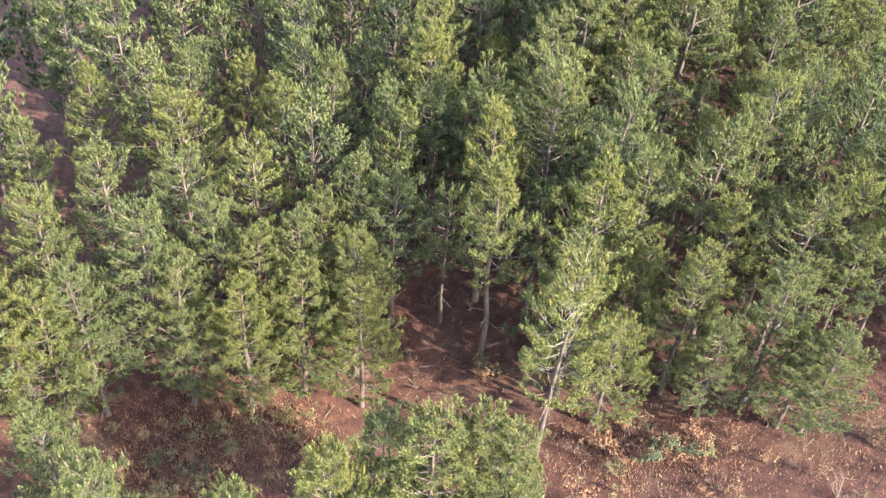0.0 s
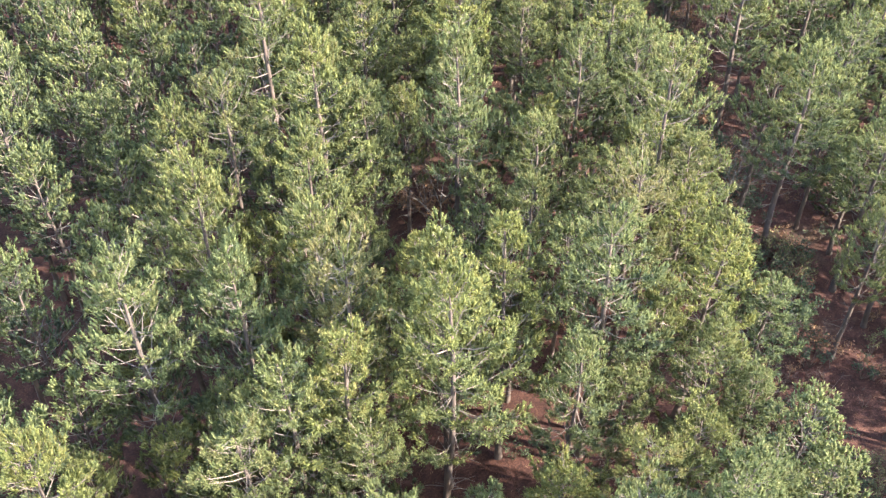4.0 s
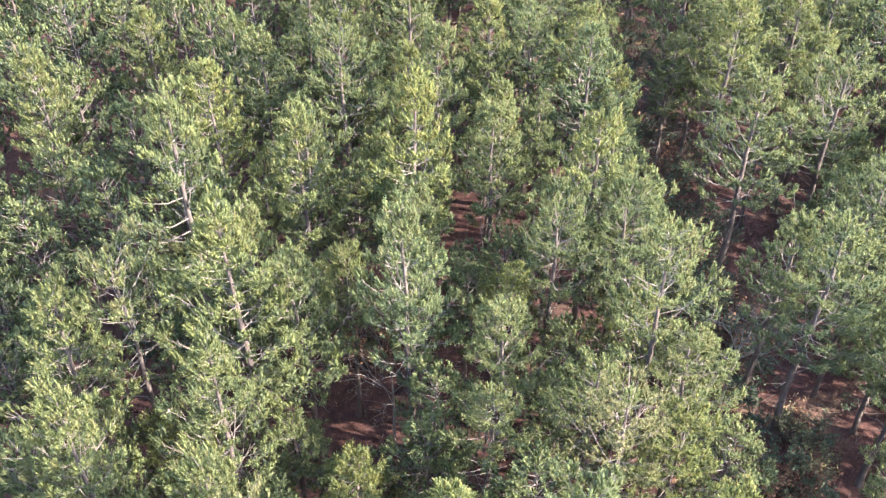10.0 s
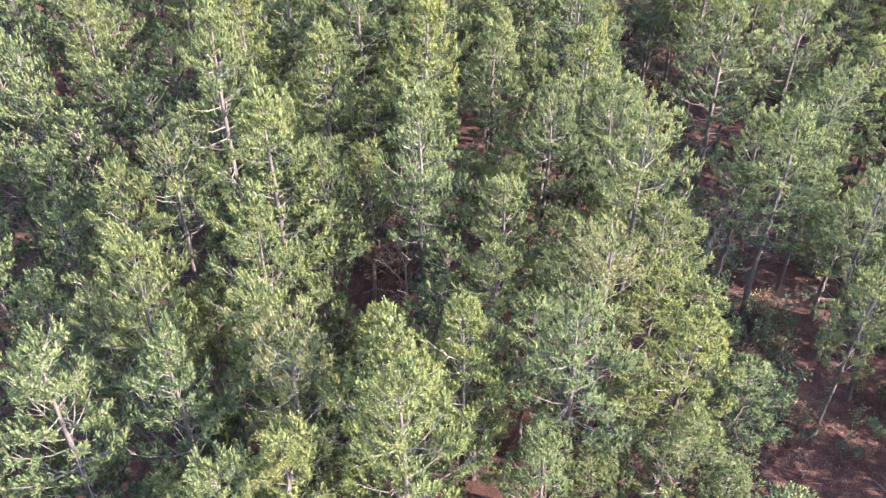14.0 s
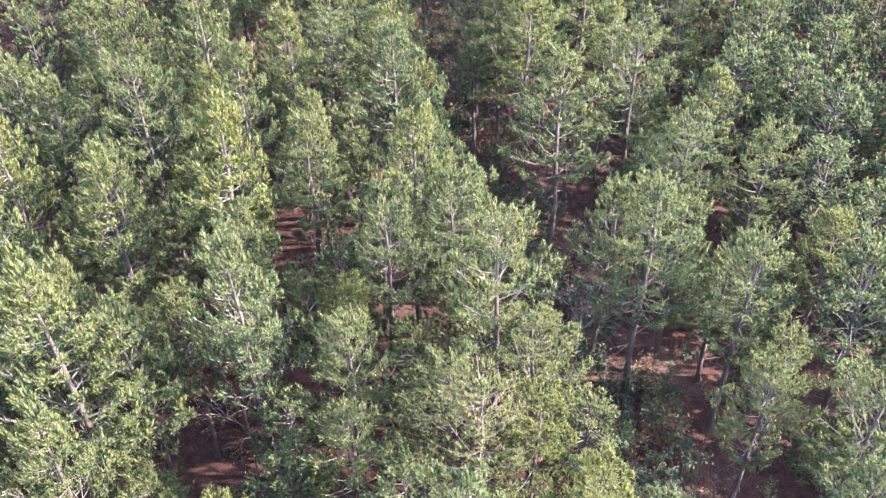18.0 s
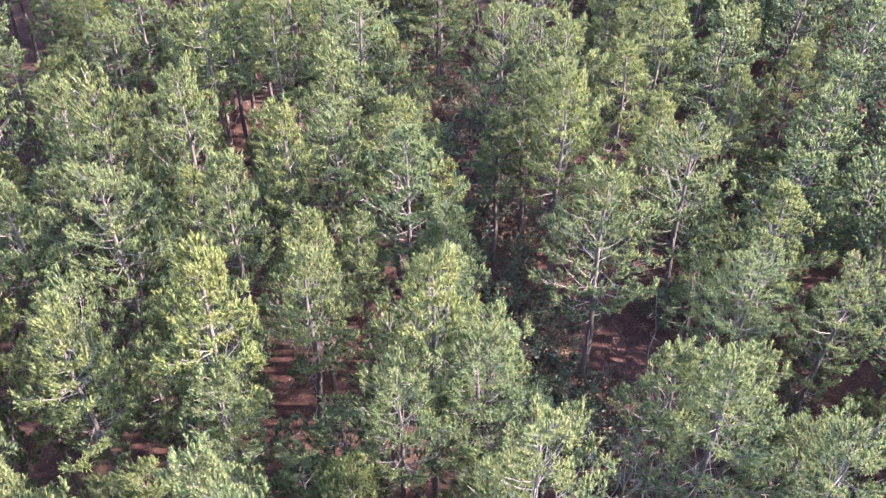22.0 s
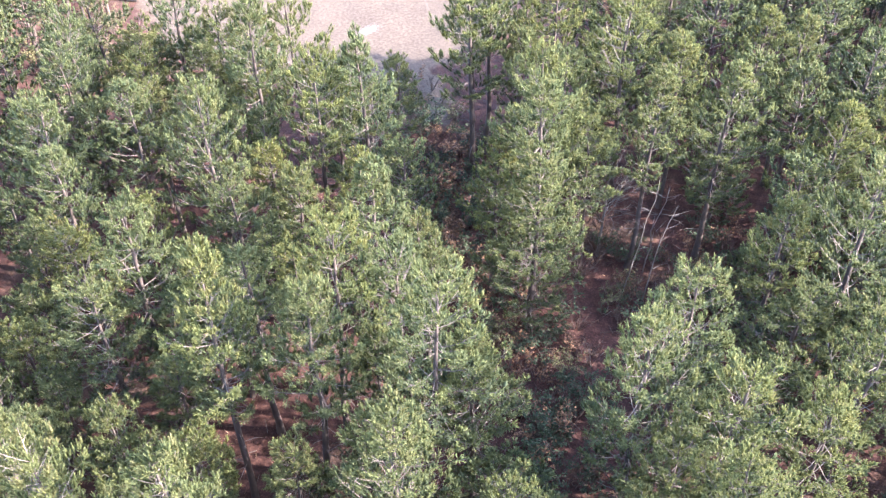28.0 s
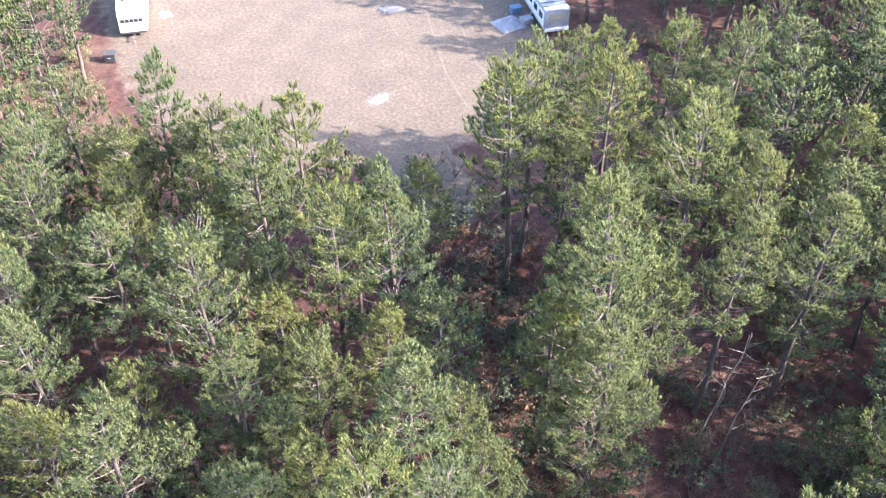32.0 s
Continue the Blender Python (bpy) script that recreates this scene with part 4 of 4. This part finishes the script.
def travel_trailer(x, y, turn):
    root = tagged(new("travel_trailer"), "white box-shaped travel trailer with grey stripes parked on sand", "trailer")
    root.matrix_basis = pose(x, y, 0, 0, 0, turn)
    w, l, top = 1.18, 7.4, 2.72
    bm = bmesh.new()
    outline = [(0.0, 0.55), (-0.02, 1.15), (0.16, 2.2), (0.42, top - 0.06), (0.6, top), (l - 0.25, top), (l, top - 0.3), (l, 0.5), (0.2, 0.45)]
    left = [bm.verts.new((-w, b, c)) for b, c in outline]
    right = [bm.verts.new((w, b, c)) for b, c in outline]
    bm.faces.new(left[::-1]), bm.faces.new(right)
    for k in range(len(outline)):
        n = (k + 1) % len(outline)
        bm.faces.new((left[k], left[n], right[n], right[k]))
    bmesh.ops.recalc_face_normals(bm, faces=bm.faces)
    bmesh.ops.bevel(bm, geom=[e for e in bm.edges if e.calc_face_angle(0) > 0.9], offset=0.05, segments=2, affect="EDGES")
    part("body", bm, WHITE, root)
    part("stripe", boxed((-w + 0.06, -0.045, 1.16), (w - 0.06, -0.008, 1.30), 0.008), STRIPE, root, "grey painted stripe")
    tilt = pose(0, 0.07, 1.66, -9.7)
    bm = boxed((-0.98, -0.03, -0.2), (0.98, 0.0, 0.2), 0.01)
    bm.transform(tilt)
    window = part("front_window", bm, STRIPE, root, "grey front rock guard")
    for k in range(5):
        bm = boxed((-0.95 + 0.39 * k, -0.05, -0.15), (-0.64 + 0.39 * k, -0.032, 0.13), 0.004)
        bm.transform(tilt)
        part("slot", bm, GLASS, window, "dark slot")
    for a, b, s in ((-0.55, 1.6, 0.2), (0.1, 3.1, 0.24), (-0.6, 3.6, 0.17), (0.45, 5.4, 0.2)):
        vent = part("roof_vent", boxed((a - s, b - s, top + 0.004), (a + s, b + s, top + 0.10), 0.03), STRIPE if s < 0.22 else STEEL, root, "grey roof vent")
        part("lid", boxed((a - s * 0.8, b - s * 0.8, top + 0.102), (a + s * 0.8, b + s * 0.8, top + 0.13), 0.01), BLACK, vent)
    air = part("air_conditioner", boxed((-0.4, 4.2, top + 0.004), (0.4, 5.0, top + 0.3), 0.07), WHITE, root)
    part("grille", boxed((-0.3, 4.16, top + 0.06), (0.3, 4.198, top + 0.22), 0.01), BLACK, air)
    for side in (-1, 1):
        for b in (1.4, 4.6):
            part("side_window", boxed((side * w - 0.015, b, 1.45), (side * w + 0.015, b + 1.1, 2.05), 0.006), GLASS, root, "dark side window")
        for b in (3.4, 4.2):
            wheel(root, side * (w - 0.16), b, 0.34, side)
    part("door", boxed((w - 0.01, 2.75, 0.6), (w + 0.02, 3.4, 2.3), 0.008), WHITE, root, "white entry door")
    part("bumper", boxed((-w + 0.05, -0.03, 0.42), (w - 0.05, 0.15, 0.56), 0.02), BLACK, root, "dark lower edge")
    part("tongue", boxed((-0.06, -1.1, 0.38), (0.06, 0.1, 0.46), 0.01), BLACK, root, "black steel tow bar")
    part("jack", boxed((-0.04, -1.0, 0.0), (0.04, -0.92, 0.62), 0.01), STEEL, root, "steel jack")


def old_camper(x, y, turn):
    root = tagged(new("camper_trailer"), "old grey camper with ribbed metal roof parked in shade", "trailer")
    root.matrix_basis = pose(x, y, 0, 0, 0, turn)
    w, l, top = 1.15, 6.6, 2.45
    part("body", boxed((-w, 0, 0.5), (w, l, top), 0.07), STEEL, root)
    for k in range(9):
        b = 0.12 + k * (l - 0.24) / 9
        part("roof_panel", boxed((-w + 0.03, b, top + 0.004), (w - 0.03, b + (l - 0.24) / 9 - 0.09, top + 0.035), 0.012), STEEL if k % 3 else WHITE, root, "dull roof sheet")
        part("roof_rib", boxed((-w + 0.01, b + (l - 0.24) / 9 - 0.085, top + 0.004), (w - 0.01, b + (l - 0.24) / 9 - 0.005, top + 0.06), 0.01), BLACK, root, "dark roof rib")
    part("side_panel", boxed((-w - 0.03, 0.25, 0.75), (-w - 0.004, l - 0.3, 2.2), 0.01), WHITE, root, "dirty white side panel")
    for k in range(4):
        part("side_window", boxed((-w - 0.05, 0.6 + 1.45 * k, 1.35), (-w - 0.034, 1.45 + 1.45 * k, 1.95), 0.006), GLASS, root, "dark side window")
    front = part("front_panel", boxed((-w + 0.1, -0.03, 0.95), (w - 0.1, -0.004, 2.25), 0.015), STEEL, root, "pale grey front panel")
    part("front_window", boxed((-w + 0.3, -0.05, 1.45), (w - 0.35, -0.034, 2.1), 0.01), YELLOW, front, "faded yellowish covered window")
    part("skirt", boxed((-w + 0.03, -0.12, 0.42), (w - 0.03, 0.02, 0.72), 0.03), WHITE, root, "pale lower bumper")
    for side in (-1, 1):
        wheel(root, side * (w - 0.14), 3.6, 0.33, side)
    part("tongue", boxed((-0.05, -0.95, 0.38), (0.05, 0.05, 0.45), 0.01), BLACK, root, "black tow bar")
    for a in (-0.9, 0.9):
        part("prop", boxed((a - 0.06, 0.3, 0.0), (a + 0.06, 0.42, 0.52), 0.01), BLACK, root, "black prop leg")


travel_trailer(32.5, 178.2, -8)
old_camper(68.0, 166.2, -5)


def fire_bin(x, y, turn):
    root = tagged(new("metal_bin"), "small black metal bin standing on reddish ground", "bin")
    root.matrix_basis = pose(x, y, 0, 0, 0, turn)
    part("body", boxed((-0.48, -0.36, 0.12), (0.48, 0.36, 0.82), 0.03), BLACK, root)
    part("lid", boxed((-0.53, -0.41, 0.824), (0.53, 0.41, 0.92), 0.03), BLACK, root, "dark metal lid")
    for a, b in ((-0.4, -0.28), (0.4, -0.28), (-0.4, 0.28), (0.4, 0.28)):
        part("leg", boxed((a - 0.04, b - 0.04, 0.0), (a + 0.04, b + 0.04, 0.124)), BLACK, root)
    part("handle", boxed((-0.15, -0.45, 0.55), (0.15, -0.38, 0.6), 0.01), STEEL, root, "steel handle")


fire_bin(30.1, 174.9, -18)


def tarp(x, y, turn):
    rng = random.Random(8)
    v, f, n = [], [], 14
    for j in range(n):
        for i in range(n):
            a, b = i / (n - 1), j / (n - 1)
            edge = min(a, b, 1 - a, 1 - b)
            v.append(((a - 0.5) * 2.6, (b - 0.5) * 2.4, 0.02 + min(0.35, edge * 1.6) * (0.5 + 0.6 * noise.noise((a * 4, b * 4, 3)))))
    f = [(j * n + i, j * n + i + 1, (j + 1) * n + i + 1, (j + 1) * n + i) for j in range(n - 1) for i in range(n - 1)]
    ob = tagged(new("tarpaulin", mesh_of("tarpaulin", v, f, SHEET)), "crumpled grey tarpaulin over a low pile", "tarpaulin")
    solid = ob.modifiers.new("thickness", "SOLIDIFY")
    solid.thickness = 0.012
    ob.matrix_basis = pose(x, y, 0, 0, 0, turn)


tarp(64.7, 169.2, 12)


def crate(name, label, x, y, turn, size, mat):
    root = tagged(new(name), label, name.replace("_", " "))
    root.matrix_basis = pose(x, y, 0, 0, 0, turn)
    a, b, c = size
    part("box", boxed((-a, -b, 0.0), (a, b, c), 0.03), mat, root)
    part("lid", boxed((-a - 0.02, -b - 0.02, c + 0.003), (a + 0.02, b + 0.02, c + 0.06), 0.02), mat, root)


crate("storage_box", "grey storage box beside the camper", 66.3, 168.9, 10, (0.55, 0.42, 0.5), SHEET)
crate("cooler", "blue plastic cooler beside the camper", 66.1, 171.0, 5, (0.5, 0.36, 0.55), BLUE)
